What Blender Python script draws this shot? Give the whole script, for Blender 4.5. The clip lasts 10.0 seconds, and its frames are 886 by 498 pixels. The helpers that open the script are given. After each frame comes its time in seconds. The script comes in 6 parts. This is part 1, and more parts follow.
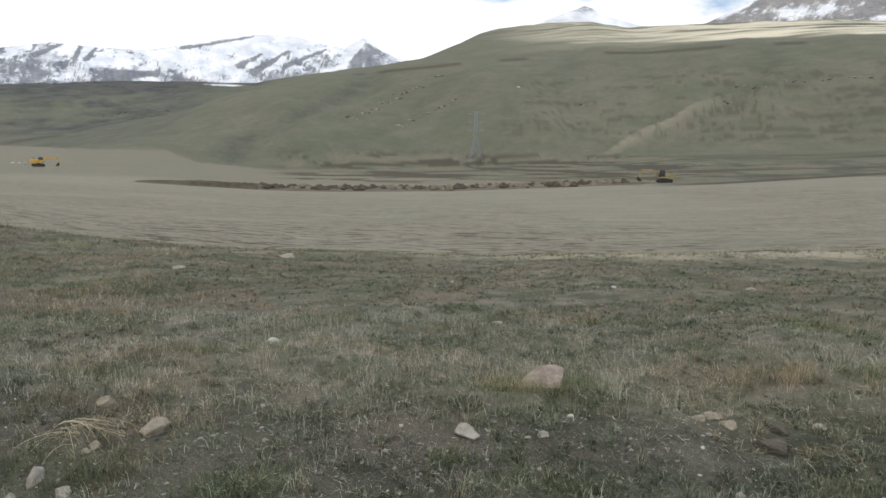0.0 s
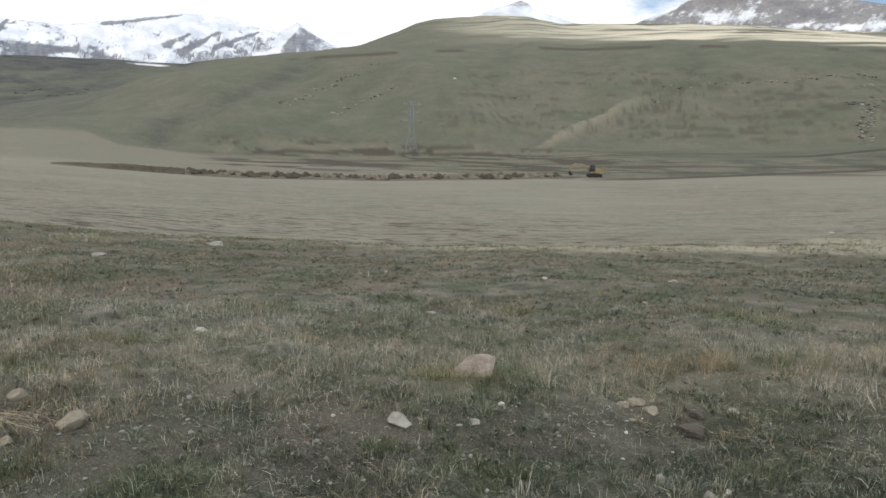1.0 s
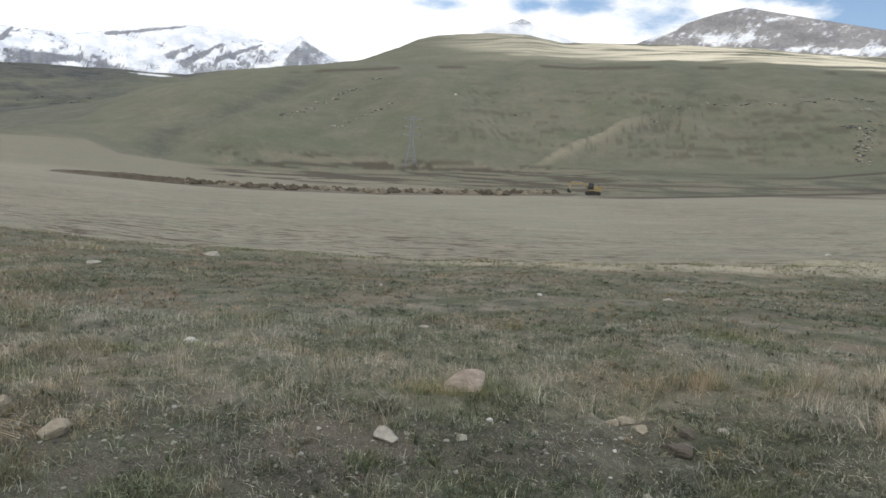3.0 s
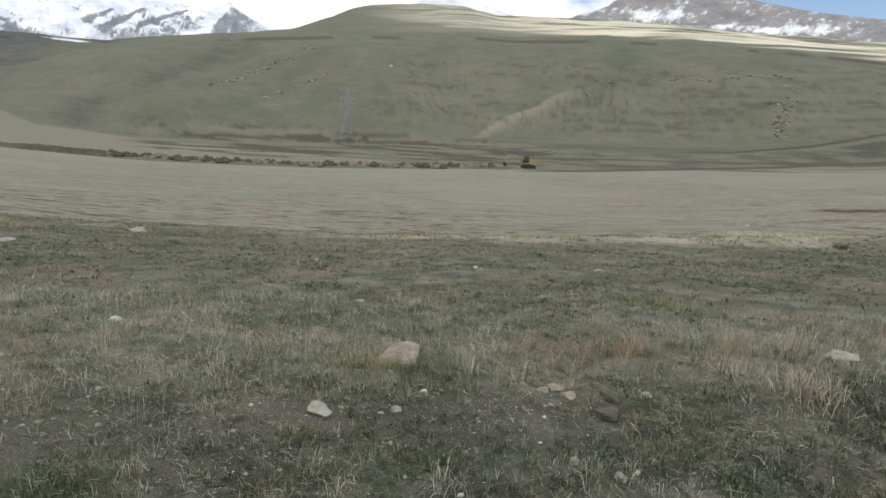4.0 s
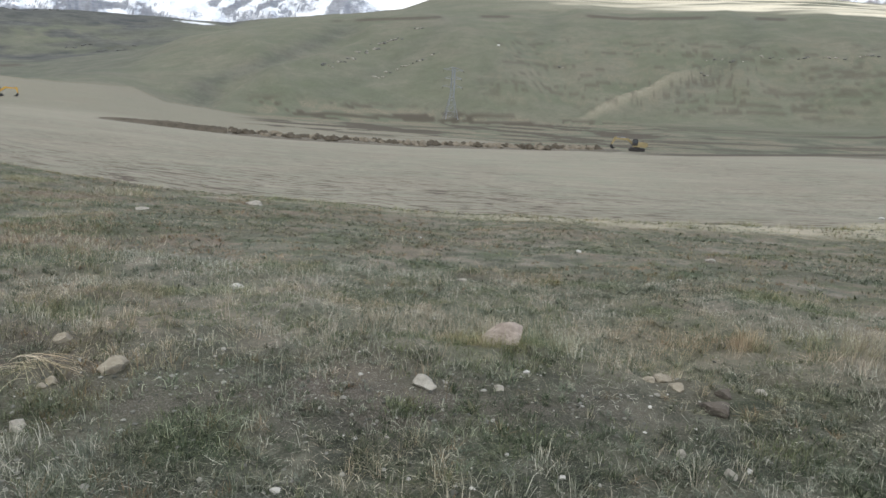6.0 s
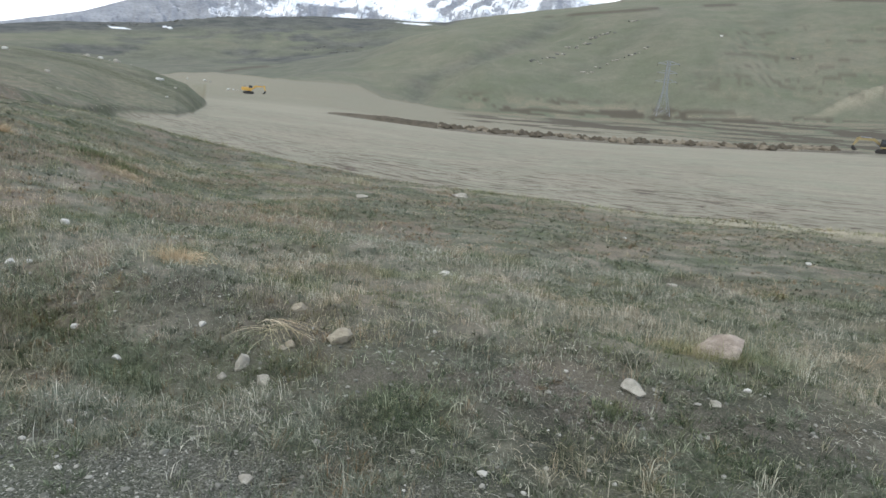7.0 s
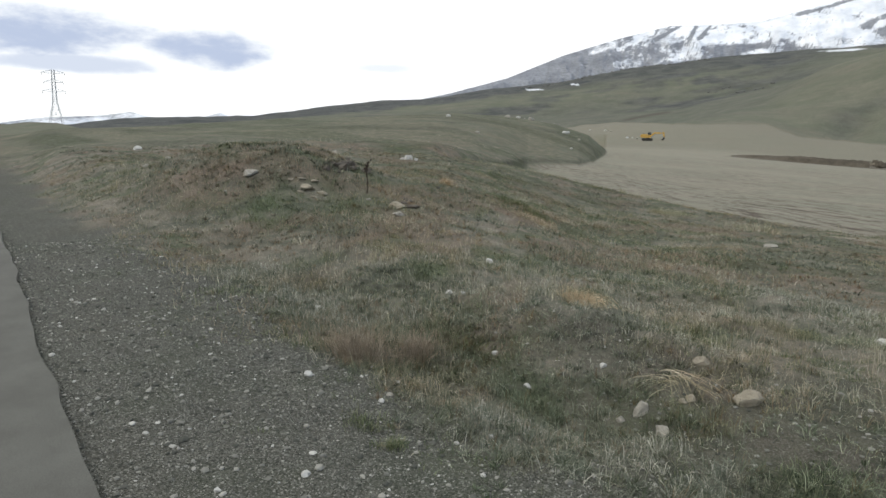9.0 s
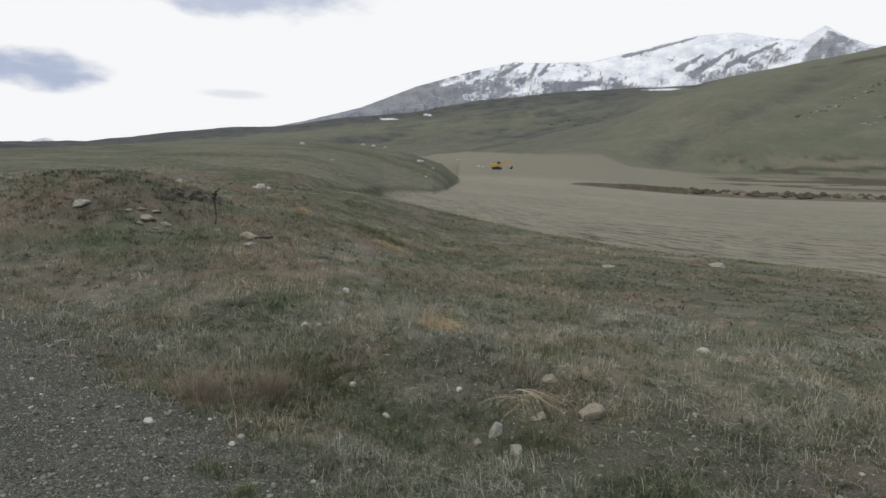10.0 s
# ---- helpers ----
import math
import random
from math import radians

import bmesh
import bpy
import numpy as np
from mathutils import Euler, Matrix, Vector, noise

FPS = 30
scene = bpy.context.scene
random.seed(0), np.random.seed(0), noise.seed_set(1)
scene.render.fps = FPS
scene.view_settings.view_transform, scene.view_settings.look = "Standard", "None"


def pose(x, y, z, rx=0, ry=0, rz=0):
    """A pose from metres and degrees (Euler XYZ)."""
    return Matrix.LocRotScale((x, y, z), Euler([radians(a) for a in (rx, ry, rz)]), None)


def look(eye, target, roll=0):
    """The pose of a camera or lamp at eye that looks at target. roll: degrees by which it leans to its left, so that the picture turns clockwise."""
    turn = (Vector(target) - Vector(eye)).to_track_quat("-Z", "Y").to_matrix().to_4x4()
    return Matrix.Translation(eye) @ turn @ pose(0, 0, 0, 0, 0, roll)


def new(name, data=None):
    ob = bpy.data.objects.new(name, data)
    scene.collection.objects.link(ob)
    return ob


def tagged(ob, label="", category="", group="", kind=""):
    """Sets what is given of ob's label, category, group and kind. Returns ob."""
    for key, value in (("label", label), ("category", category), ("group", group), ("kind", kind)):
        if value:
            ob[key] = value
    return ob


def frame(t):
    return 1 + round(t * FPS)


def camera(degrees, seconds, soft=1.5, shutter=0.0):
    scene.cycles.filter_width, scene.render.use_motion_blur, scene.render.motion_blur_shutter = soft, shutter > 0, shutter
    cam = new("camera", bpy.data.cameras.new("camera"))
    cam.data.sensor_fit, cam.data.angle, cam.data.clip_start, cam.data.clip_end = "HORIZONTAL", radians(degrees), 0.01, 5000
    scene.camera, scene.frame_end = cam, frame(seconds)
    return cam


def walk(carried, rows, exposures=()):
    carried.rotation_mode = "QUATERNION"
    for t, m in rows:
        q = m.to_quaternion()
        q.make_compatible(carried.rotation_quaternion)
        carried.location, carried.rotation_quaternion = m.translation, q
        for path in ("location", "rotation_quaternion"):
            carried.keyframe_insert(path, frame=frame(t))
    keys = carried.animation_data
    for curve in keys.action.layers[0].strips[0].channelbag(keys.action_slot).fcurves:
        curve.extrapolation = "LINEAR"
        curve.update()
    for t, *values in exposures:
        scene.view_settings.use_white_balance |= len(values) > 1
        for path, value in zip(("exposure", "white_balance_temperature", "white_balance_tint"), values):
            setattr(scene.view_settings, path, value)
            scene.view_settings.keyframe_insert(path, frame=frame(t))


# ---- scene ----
cam = camera(68.43, 10.0, soft=1.55)
EYE = 1.6
# seconds, eye x, y, height over EYE, yaw, pitch, roll
ROWS = [
    (0.0, 0.022, 0.039, 0.008, 0.08, -6.49, -0.74),
    (0.5, 0.008, 0.058, 0.010, -0.76, -7.25, -2.35),
    (1.0, 0.019, 0.035, 0.003, -5.58, -7.19, -2.15),
    (1.5, 0.027, 0.033, 0.013, -7.88, -9.63, -2.79),
    (2.0, 0.053, 0.033, 0.025, -9.00, -9.31, -2.13),
    (2.2, 0.061, 0.023, 0.021, -8.27, -6.43, -2.49),
    (3.3, 0.068, 0.051, -0.010, -5.46, -5.88, -3.17),
    (3.5, 0.071, 0.045, 0.011, -7.32, -6.81, -2.46),
    (4.0, 0.097, 0.034, -0.004, -11.16, -7.89, -3.39),
    (4.5, 0.112, 0.045, -0.005, -17.12, -8.77, -3.46),
    (5.0, 0.092, 0.048, -0.009, -17.50, -9.36, -3.58),
    (5.2, 0.081, 0.047, -0.012, -16.15, -9.27, -3.55),
    (6.3, 0.000, 0.003, -0.005, 3.56, -11.11, -5.39),
    (6.5, -0.036, 0.001, -0.008, 6.98, -13.16, -6.30),
    (7.0, -0.064, 0.003, -0.025, 15.43, -11.83, -4.55),
    (7.5, -0.079, -0.013, -0.020, 24.84, -10.53, -3.54),
    (8.0, -0.100, -0.052, -0.011, 34.47, -9.24, -2.65),
    (8.5, -0.113, -0.094, -0.004, 47.02, -9.54, -1.80),
    (9.0, -0.113, -0.102, -0.004, 48.85, -9.58, -1.28),
    (9.5, -0.106, -0.117, 0.002, 45.05, -7.80, -2.01),
    (10.0, -0.096, -0.074, 0.006, 36.36, -6.85, -1.48),
]
# seconds, stops, kelvin, tint
EXPOSURES = [(0.0, 0.05, 6420, 10), (1.0, 0.08, 6400, 10), (1.5, 0.34, 6380, 10), (2.0, 0.38, 6360, 10), (2.2, 0.25, 6380, 10), (3.5, 0.09, 6420, 10), (4.0, 0.12, 6400, 10),
             (4.5, 0.22, 6400, 10), (5.2, 0.24, 6400, 10), (6.5, 0.44, 6120, 9), (7.5, 0.48, 6080, 7), (8.0, 0.26, 6200, 7), (8.5, 0.08, 6430, 8), (9.0, 0.06, 6430, 8), (9.5, -0.1, 6480, 9), (10.0, -0.22, 6480, 10)]
walk(cam, [(t, pose(x, y, EYE + z, 90 + pitch, roll, yaw)) for t, x, y, z, yaw, pitch, roll in ROWS], EXPOSURES)

# ---- world and sun ----
SUN_AZ, SUN_EL = 150.0, 42.0
world = bpy.data.worlds.new("sky")
scene.world = world
world.use_nodes = True
wn, wl = world.node_tree.nodes, world.node_tree.links
wn.clear()
w_out = wn.new("ShaderNodeOutputWorld")
w_mix = wn.new("ShaderNodeMixShader")
w_blue = wn.new("ShaderNodeBackground")
w_cloud = wn.new("ShaderNodeBackground")
sky = wn.new("ShaderNodeTexSky")
sky.sky_type, sky.sun_disc = "NISHITA", False
sky.sun_elevation, sky.sun_rotation = radians(SUN_EL), radians(SUN_AZ)
w_blue.inputs["Strength"].default_value = 0.15
w_cloud.inputs["Strength"].default_value = 1.0
wl.new(sky.outputs[0], w_blue.inputs["Color"])
w_tc = wn.new("ShaderNodeTexCoord")


def w_noise(scale, detail, rough, stretch=(1, 1, 1), shift=(0, 0, 0)):
    m = wn.new("ShaderNodeMapping")
    m.inputs["Scale"].default_value, m.inputs["Location"].default_value = stretch, shift
    n = wn.new("ShaderNodeTexNoise")
    n.inputs["Scale"].default_value, n.inputs["Detail"].default_value, n.inputs["Roughness"].default_value = scale, detail, rough
    wl.new(w_tc.outputs["Generated"], m.inputs[0])
    wl.new(m.outputs[0], n.inputs["Vector"])
    return n.outputs[0]


def w_range(src, a, b, c=0.0, d=1.0):
    r = wn.new("ShaderNodeMapRange")
    r.interpolation_type = "SMOOTHSTEP"
    for k, v in zip((1, 2, 3, 4), (a, b, c, d)):
        r.inputs[k].default_value = v
    wl.new(src, r.inputs[0])
    return r.outputs[0]


def w_math(op, a, b):
    m = wn.new("ShaderNodeMath")
    m.operation = op
    for k, v in enumerate((a, b)):
        if isinstance(v, (int, float)):
            m.inputs[k].default_value = v
        else:
            wl.new(v, m.inputs[k])
    return m.outputs[0]


w_sep = wn.new("ShaderNodeSeparateXYZ")
wl.new(w_tc.outputs["Generated"], w_sep.inputs[0])
# open blue sky over the right-hand mountain, cloud everywhere else
torn = w_math("MULTIPLY", w_math("SUBTRACT", w_noise(3.4, 6, 0.6, (1, 1, 2.6), (0.3, 0.1, 0)), 0.5), 1.1)
open_sky = w_range(w_math("ADD", w_sep.outputs[0], torn), 0.38, 0.52)
# grey undersides of the clouds to the west: bearing, elevation, half width, half height in degrees, weight
ragged = w_noise(9.0, 6, 0.6, (1, 1, 2.6), (1.7, 0.4, 0.9))
w_len = wn.new("ShaderNodeVectorMath")
w_len.operation = "NORMALIZE"
wl.new(w_tc.outputs["Generated"], w_len.inputs[0])
w_dir = wn.new("ShaderNodeSeparateXYZ")
wl.new(w_len.outputs[0], w_dir.inputs[0])
w_az = w_math("ARCTAN2", w_dir.outputs[0], w_dir.outputs[1])
w_el = w_math("ARCSINE", w_dir.outputs[2], 0.0)
def w_blob(az, el, ha, he, tear):
    """Squared distance from a patch of sky, torn at its rim: bearing, elevation, half width and height in degrees."""
    da = w_math("MULTIPLY", w_math("SUBTRACT", w_az, radians(az)), 1 / radians(ha))
    de = w_math("MULTIPLY", w_math("SUBTRACT", w_el, radians(el)), 1 / radians(he))
    d2 = w_math("ADD", w_math("MULTIPLY", da, da), w_math("MULTIPLY", de, de))
    return w_math("ADD", d2, w_math("MULTIPLY", w_math("SUBTRACT", ragged, 0.5), tear))


grey = 0.0
for az, el, ha, he, wt in ((-80.5, 7.2, 8.0, 1.9, 1.0), (-68.3, 6.5, 5.0, 1.35, 1.0), (-76.5, 5.0, 6.5, 0.7, 0.7), (-52.5, 13.6, 9.0, 1.9, 0.85), (-54, 5.8, 2.6, 0.4, 0.35), (-95, 14, 14, 4, 0.8)):
    grey = w_math("MAXIMUM", grey, w_range(w_blob(az, el, ha, he, 3.4), 1.5, 0.1, 0.0, wt))
# torn holes of blue over the crest
for az, el, ha, he in ((4.2, 14.7, 2.8, 0.5), (12.0, 15.0, 1.8, 0.7), (17.0, 14.9, 2.6, 0.8), (22.8, 14.2, 3.6, 1.6), (24, 17, 9, 1.8)):
    open_sky = w_math("MAXIMUM", open_sky, w_range(w_blob(az, el, ha, he, 6.5), 1.7, -0.6))
w_col = wn.new("ShaderNodeMix")
w_col.data_type = "RGBA"
wl.new(grey, w_col.inputs[0])
w_col.inputs[6].default_value = (1.08, 1.09, 1.1, 1)
w_col.inputs[7].default_value = (0.51, 0.58, 0.75, 1)
wl.new(w_col.outputs[2], w_cloud.inputs["Color"])
wl.new(open_sky, w_mix.inputs[0])
wl.new(w_cloud.outputs[0], w_mix.inputs[1])
wl.new(w_blue.outputs[0], w_mix.inputs[2])
wl.new(w_mix.outputs[0], w_out.inputs[0])

sun = new("sun", bpy.data.lights.new("sun", "SUN"))
sun.data.energy, sun.data.angle, sun.data.color = 0.9, radians(14), (1.0, 0.97, 0.93)
_sd = Vector((math.sin(radians(SUN_AZ)) * math.cos(radians(SUN_EL)), math.cos(radians(SUN_AZ)) * math.cos(radians(SUN_EL)), math.sin(radians(SUN_EL))))
sun.matrix_world = look(_sd * 60, (0, 0, 0))


# ---- materials ----
class Mat:
    """A node material, written shortly."""

    def __init__(self, name, rough=0.9, spec=0.2, metal=0.0):
        self.m = bpy.data.materials.new(name)
        self.m.use_nodes = True
        self.n, self.l = self.m.node_tree.nodes, self.m.node_tree.links
        self.b = self.n["Principled BSDF"]
        self.b.inputs["Roughness"].default_value = rough
        self.b.inputs["Specular IOR Level"].default_value = spec
        self.b.inputs["Metallic"].default_value = metal
        self.pos = self.n.new("ShaderNodeNewGeometry").outputs["Position"]

    def put(self, v, sock):
        if isinstance(v, (int, float)):
            sock.default_value = v
        elif isinstance(v, tuple):
            sock.default_value = (*v, 1) if len(v) == 3 and sock.type == "RGBA" else v
        else:
            self.l.new(v, sock)

    def obj(self):
        return self.n.new("ShaderNodeTexCoord").outputs["Object"]

    def along(self, su, sv):
        """Coordinates along the road and across it, scaled."""
        out = self.n.new("ShaderNodeCombineXYZ")
        for k, d in enumerate(((-0.9958 * su, 0.0917 * su, 0), (0.0917 * sv, 0.9958 * sv, 0))):
            q = self.n.new("ShaderNodeVectorMath")
            q.operation = "DOT_PRODUCT"
            self.l.new(self.pos, q.inputs[0])
            q.inputs[1].default_value = d
            self.l.new(q.outputs["Value"], out.inputs[k])
        return out.outputs[0]

    def noise(self, scale, detail=4, rough=0.55, vec=None, stretch=None, dist=0.0):
        t = self.n.new("ShaderNodeTexNoise")
        for k, v in (("Scale", scale), ("Detail", detail), ("Roughness", rough), ("Distortion", dist)):
            t.inputs[k].default_value = v
        src = vec or self.pos
        if stretch:
            mp = self.n.new("ShaderNodeMapping")
            mp.inputs["Scale"].default_value = stretch[:3]
            if len(stretch) > 3:
                mp.inputs["Rotation"].default_value = (0, 0, stretch[3])
            self.l.new(src, mp.inputs[0])
            src = mp.outputs[0]
        self.l.new(src, t.inputs["Vector"])
        return t.outputs[0]

    def ramp(self, v, a, b, c=0.0, d=1.0):
        r = self.n.new("ShaderNodeMapRange")
        for k, q in zip((1, 2, 3, 4), (a, b, c, d)):
            r.inputs[k].default_value = q
        self.l.new(v, r.inputs[0])
        return r.outputs[0]

    def math(self, op, a, b=0.0):
        m = self.n.new("ShaderNodeMath")
        m.operation = op
        self.put(a, m.inputs[0])
        self.put(b, m.inputs[1])
        return m.outputs[0]

    def mix(self, f, a, b, mode="MIX"):
        m = self.n.new("ShaderNodeMix")
        m.data_type, m.blend_type = "RGBA", mode
        self.put(f, m.inputs[0])
        self.put(a, m.inputs[6])
        self.put(b, m.inputs[7])
        return m.outputs[2]

    def attr(self, name):
        a = self.n.new("ShaderNodeAttribute")
        a.attribute_name = name
        return a.outputs["Fac"]

    def rand(self):
        return self.n.new("ShaderNodeObjectInfo").outputs["Random"]

    def island(self):
        return self.n.new("ShaderNodeNewGeometry").outputs["Random Per Island"]

    def color(self, c):
        self.put(c, self.b.inputs["Base Color"])
        return self

    def bump(self, h, strength=0.5, dist=0.02):
        b = self.n.new("ShaderNodeBump")
        b.inputs["Strength"].default_value, b.inputs["Distance"].default_value = strength, dist
        self.l.new(h, b.inputs["Height"])
        self.l.new(b.outputs[0], self.b.inputs["Normal"])
        return self


def simple(name, c1, c2, scale, rough=0.85, spec=0.2, metal=0.0, bump=0.3, dist=0.01, obj=True):
    m = Mat(name, rough, spec, metal)
    v = m.obj() if obj else None
    n1, n2 = m.noise(scale, 5, 0.6, v), m.noise(scale * 7, 3, 0.6, v)
    m.color(m.mix(m.ramp(n2, 0.3, 0.7, 0.0, 0.35), m.mix(m.ramp(n1, 0.35, 0.65), c1, c2), tuple(0.6 * x for x in c1)))
    m.bump(n2, bump, dist)
    return m.m


# ground: zones of soil and growth are stored on the mesh
g = Mat("steppe_ground", 0.95, 0.1)
fine, mid, broad = g.noise(26, 5, 0.7), g.noise(2.2, 5, 0.6), g.noise(0.22, 4, 0.55)
far_n = g.noise(0.035, 6, 0.62)
streak = g.noise(0.5, 6, 0.7, None, (0.55, 1.0, 1.0, -0.05))
clump = g.noise(1.3, 5, 0.72)
speck = g.noise(95, 3, 0.7)
tus = g.noise(1.7, 6, 0.68)
hue = g.noise(0.6, 4, 0.6)
hue2 = g.noise(0.8, 4, 0.6, None, (1.0, 1.0, 1.0, 0.6))
grass = g.mix(g.ramp(tus, 0.39, 0.6), (0.11, 0.115, 0.086), (0.262, 0.236, 0.188))
grass = g.mix(g.ramp(hue, 0.5, 0.62, 0.0, 0.65), grass, (0.215, 0.168, 0.13))
grass = g.mix(g.ramp(hue2, 0.52, 0.66, 0.0, 0.75), grass, (0.08, 0.112, 0.054))
grass = g.mix(g.ramp(broad, 0.5, 0.66, 0.0, 0.6), grass, (0.08, 0.098, 0.058))
grass = g.mix(g.ramp(fine, 0.4, 0.66, 0.0, 0.6), grass, (0.062, 0.058, 0.048))
grass = g.mix(g.ramp(speck, 0.56, 0.72, 0.0, 0.45), grass, (0.29, 0.275, 0.23))


def chips(scale):
    """Chips of stone: a grey for each, and the dark gaps between them."""
    v = g.n.new("ShaderNodeTexVoronoi")
    v.inputs["Scale"].default_value = scale
    g.l.new(g.pos, v.inputs["Vector"])
    sep = g.n.new("ShaderNodeSeparateColor")
    g.l.new(v.outputs["Color"], sep.inputs[0])
    return sep.outputs[0], v.outputs["Distance"]


chip_a, gap_a = chips(62)
chip_b = chips(150)[0]
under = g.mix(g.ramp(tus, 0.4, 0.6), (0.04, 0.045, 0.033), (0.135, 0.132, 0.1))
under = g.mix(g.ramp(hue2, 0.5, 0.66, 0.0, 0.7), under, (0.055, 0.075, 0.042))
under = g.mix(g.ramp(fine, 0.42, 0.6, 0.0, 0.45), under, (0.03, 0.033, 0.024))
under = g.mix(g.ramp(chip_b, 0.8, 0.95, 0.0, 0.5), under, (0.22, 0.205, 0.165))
dry = g.mix(g.ramp(clump, 0.38, 0.62), (0.1, 0.1, 0.07), (0.26, 0.228, 0.17))
dry = g.mix(g.ramp(fine, 0.46, 0.64, 0.0, 0.45), dry, (0.075, 0.07, 0.05))
hfine = g.noise(0.7, 6, 0.72)
hmid = g.noise(0.16, 6, 0.7)
hgreen = g.noise(0.02, 4, 0.6, None, (0.6, 1.0, 1.0, 0.6))
contour = g.noise(1.0, 5, 0.65, None, (0.025, 0.025, 0.35))
hill = g.mix(g.ramp(far_n, 0.36, 0.64), (0.122, 0.13, 0.092), (0.165, 0.16, 0.12))
hill = g.mix(g.ramp(hgreen, 0.48, 0.66, 0.0, 0.45), hill, (0.105, 0.122, 0.076))
hill = g.mix(g.ramp(hgreen, 0.46, 0.32, 0.0, 0.35), hill, (0.182, 0.158, 0.125))
hill = g.mix(g.ramp(hmid, 0.42, 0.62, 0.0, 0.35), hill, (0.1, 0.102, 0.075))
hill = g.mix(g.ramp(hfine, 0.5, 0.68, 0.0, 0.4), hill, (0.09, 0.088, 0.066))
hill = g.mix(g.ramp(hfine, 0.45, 0.3, 0.0, 0.35), hill, (0.215, 0.2, 0.155))
hill = g.mix(g.ramp(contour, 0.58, 0.66, 0.0, 0.22), hill, (0.1, 0.094, 0.072))
hill = g.mix(g.ramp(contour, 0.4, 0.3, 0.0, 0.18), hill, (0.215, 0.192, 0.148))
heath = g.mix(g.ramp(far_n, 0.35, 0.6), (0.05, 0.054, 0.056), (0.1, 0.103, 0.096))
heath = g.mix(g.ramp(hmid, 0.45, 0.6, 0.0, 0.55), heath, (0.04, 0.042, 0.043))
till = g.noise(1.0, 6, 0.65, g.along(0.06, 0.5))
field = g.mix(g.ramp(till, 0.38, 0.62), (0.228, 0.212, 0.164), (0.28, 0.26, 0.204))
field = g.mix(g.ramp(broad, 0.42, 0.62, 0.0, 0.5), field, (0.215, 0.222, 0.168))
field = g.mix(g.ramp(far_n, 0.48, 0.62, 0.0, 0.35), field, (0.225, 0.196, 0.154))
clod = g.noise(2.6, 7, 0.78)
field = g.mix(g.ramp(clod, 0.5, 0.66, 0.0, 0.5), field, (0.15, 0.128, 0.103))
field = g.mix(g.ramp(clod, 0.44, 0.32, 0.0, 0.5), field, (0.35, 0.325, 0.272))
field = g.mix(g.ramp(clump, 0.58, 0.72, 0.0, 0.4), field, (0.15, 0.135, 0.105))
stones = g.mix(g.ramp(chip_a, 0.1, 0.85), (0.036, 0.037, 0.03), (0.18, 0.178, 0.148))
stones = g.mix(g.ramp(chip_a, 0.92, 0.99), stones, (0.36, 0.35, 0.31))
stones = g.mix(g.ramp(gap_a, 0.3, 0.6, 0.0, 0.75), stones, (0.042, 0.04, 0.032))
small = g.mix(chip_b, (0.035, 0.033, 0.026), (0.2, 0.186, 0.15))
gravel = g.mix(g.ramp(fine, 0.38, 0.64), (0.046, 0.048, 0.038), (0.135, 0.136, 0.112))
gravel = g.mix(g.ramp(mid, 0.4, 0.65, 0.0, 0.55), gravel, (0.075, 0.078, 0.055))
gravel = g.mix(0.55, gravel, small)
gravel = g.mix(g.ramp(hue, 0.54, 0.66, 0.0, 0.35), gravel, (0.1, 0.072, 0.055))
gravel = g.mix(g.ramp(mid, 0.35, 0.6, 0.9, 0.4), gravel, stones)
gravel = g.mix(g.ramp(hue2, 0.48, 0.62, 0.0, 0.6), gravel, (0.052, 0.062, 0.036))
grit = g.mix(g.ramp(chip_b, 0.15, 0.9), (0.03, 0.032, 0.027), (0.2, 0.2, 0.172))
grit = g.mix(g.ramp(chip_b, 0.9, 0.95), grit, (0.42, 0.41, 0.37))
gravel = g.mix(0.5, gravel, grit)
soil = g.mix(g.ramp(fine, 0.36, 0.64), (0.052, 0.043, 0.036), (0.118, 0.099, 0.083))
soil = g.mix(0.35, soil, small)
soil = g.mix(g.ramp(speck, 0.52, 0.66, 0.0, 0.75), soil, (0.3, 0.275, 0.235))
# pale straw, brightened so that the plateau's sunlight is in its colour
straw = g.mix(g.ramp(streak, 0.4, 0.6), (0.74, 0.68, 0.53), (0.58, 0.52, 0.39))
c = g.mix(g.attr("hill"), grass, hill)
c = g.mix(g.attr("heath"), c, heath)
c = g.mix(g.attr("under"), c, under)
c = g.mix(g.attr("dry"), c, dry)
c = g.mix(g.attr("field"), c, field)
furrow = g.noise(1.0, 6, 0.68, g.along(0.62, 2.7))
furrow_far = g.noise(1.0, 4, 0.6, g.along(0.24, 1.0))
cut = g.math("MAXIMUM", g.ramp(furrow, 0.54, 0.58, 0.0, 0.9), g.ramp(furrow_far, 0.575, 0.61, 0.0, 0.85))
c = g.mix(g.math("MULTIPLY", g.attr("dash"), cut), c, (0.09, 0.07, 0.057))
c = g.mix(g.math("MULTIPLY", g.attr("dash"), g.ramp(furrow, 0.42, 0.36, 0.0, 0.5)), c, (0.31, 0.28, 0.23))
c = g.mix(g.math("MULTIPLY", g.attr("rust"), g.ramp(tus, 0.36, 0.6, 0.35, 1.0)), c, g.mix(g.ramp(fine, 0.4, 0.62), (0.2, 0.157, 0.118), (0.1, 0.08, 0.062)))
c = g.mix(g.math("MULTIPLY", g.attr("lush"), g.ramp(clump, 0.36, 0.6, 1.0, 0.35)), c, g.mix(g.ramp(fine, 0.4, 0.62), (0.082, 0.1, 0.055), (0.042, 0.05, 0.031)))
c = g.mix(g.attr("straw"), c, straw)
c = g.mix(g.attr("snow"), c, (0.75, 0.77, 0.8))
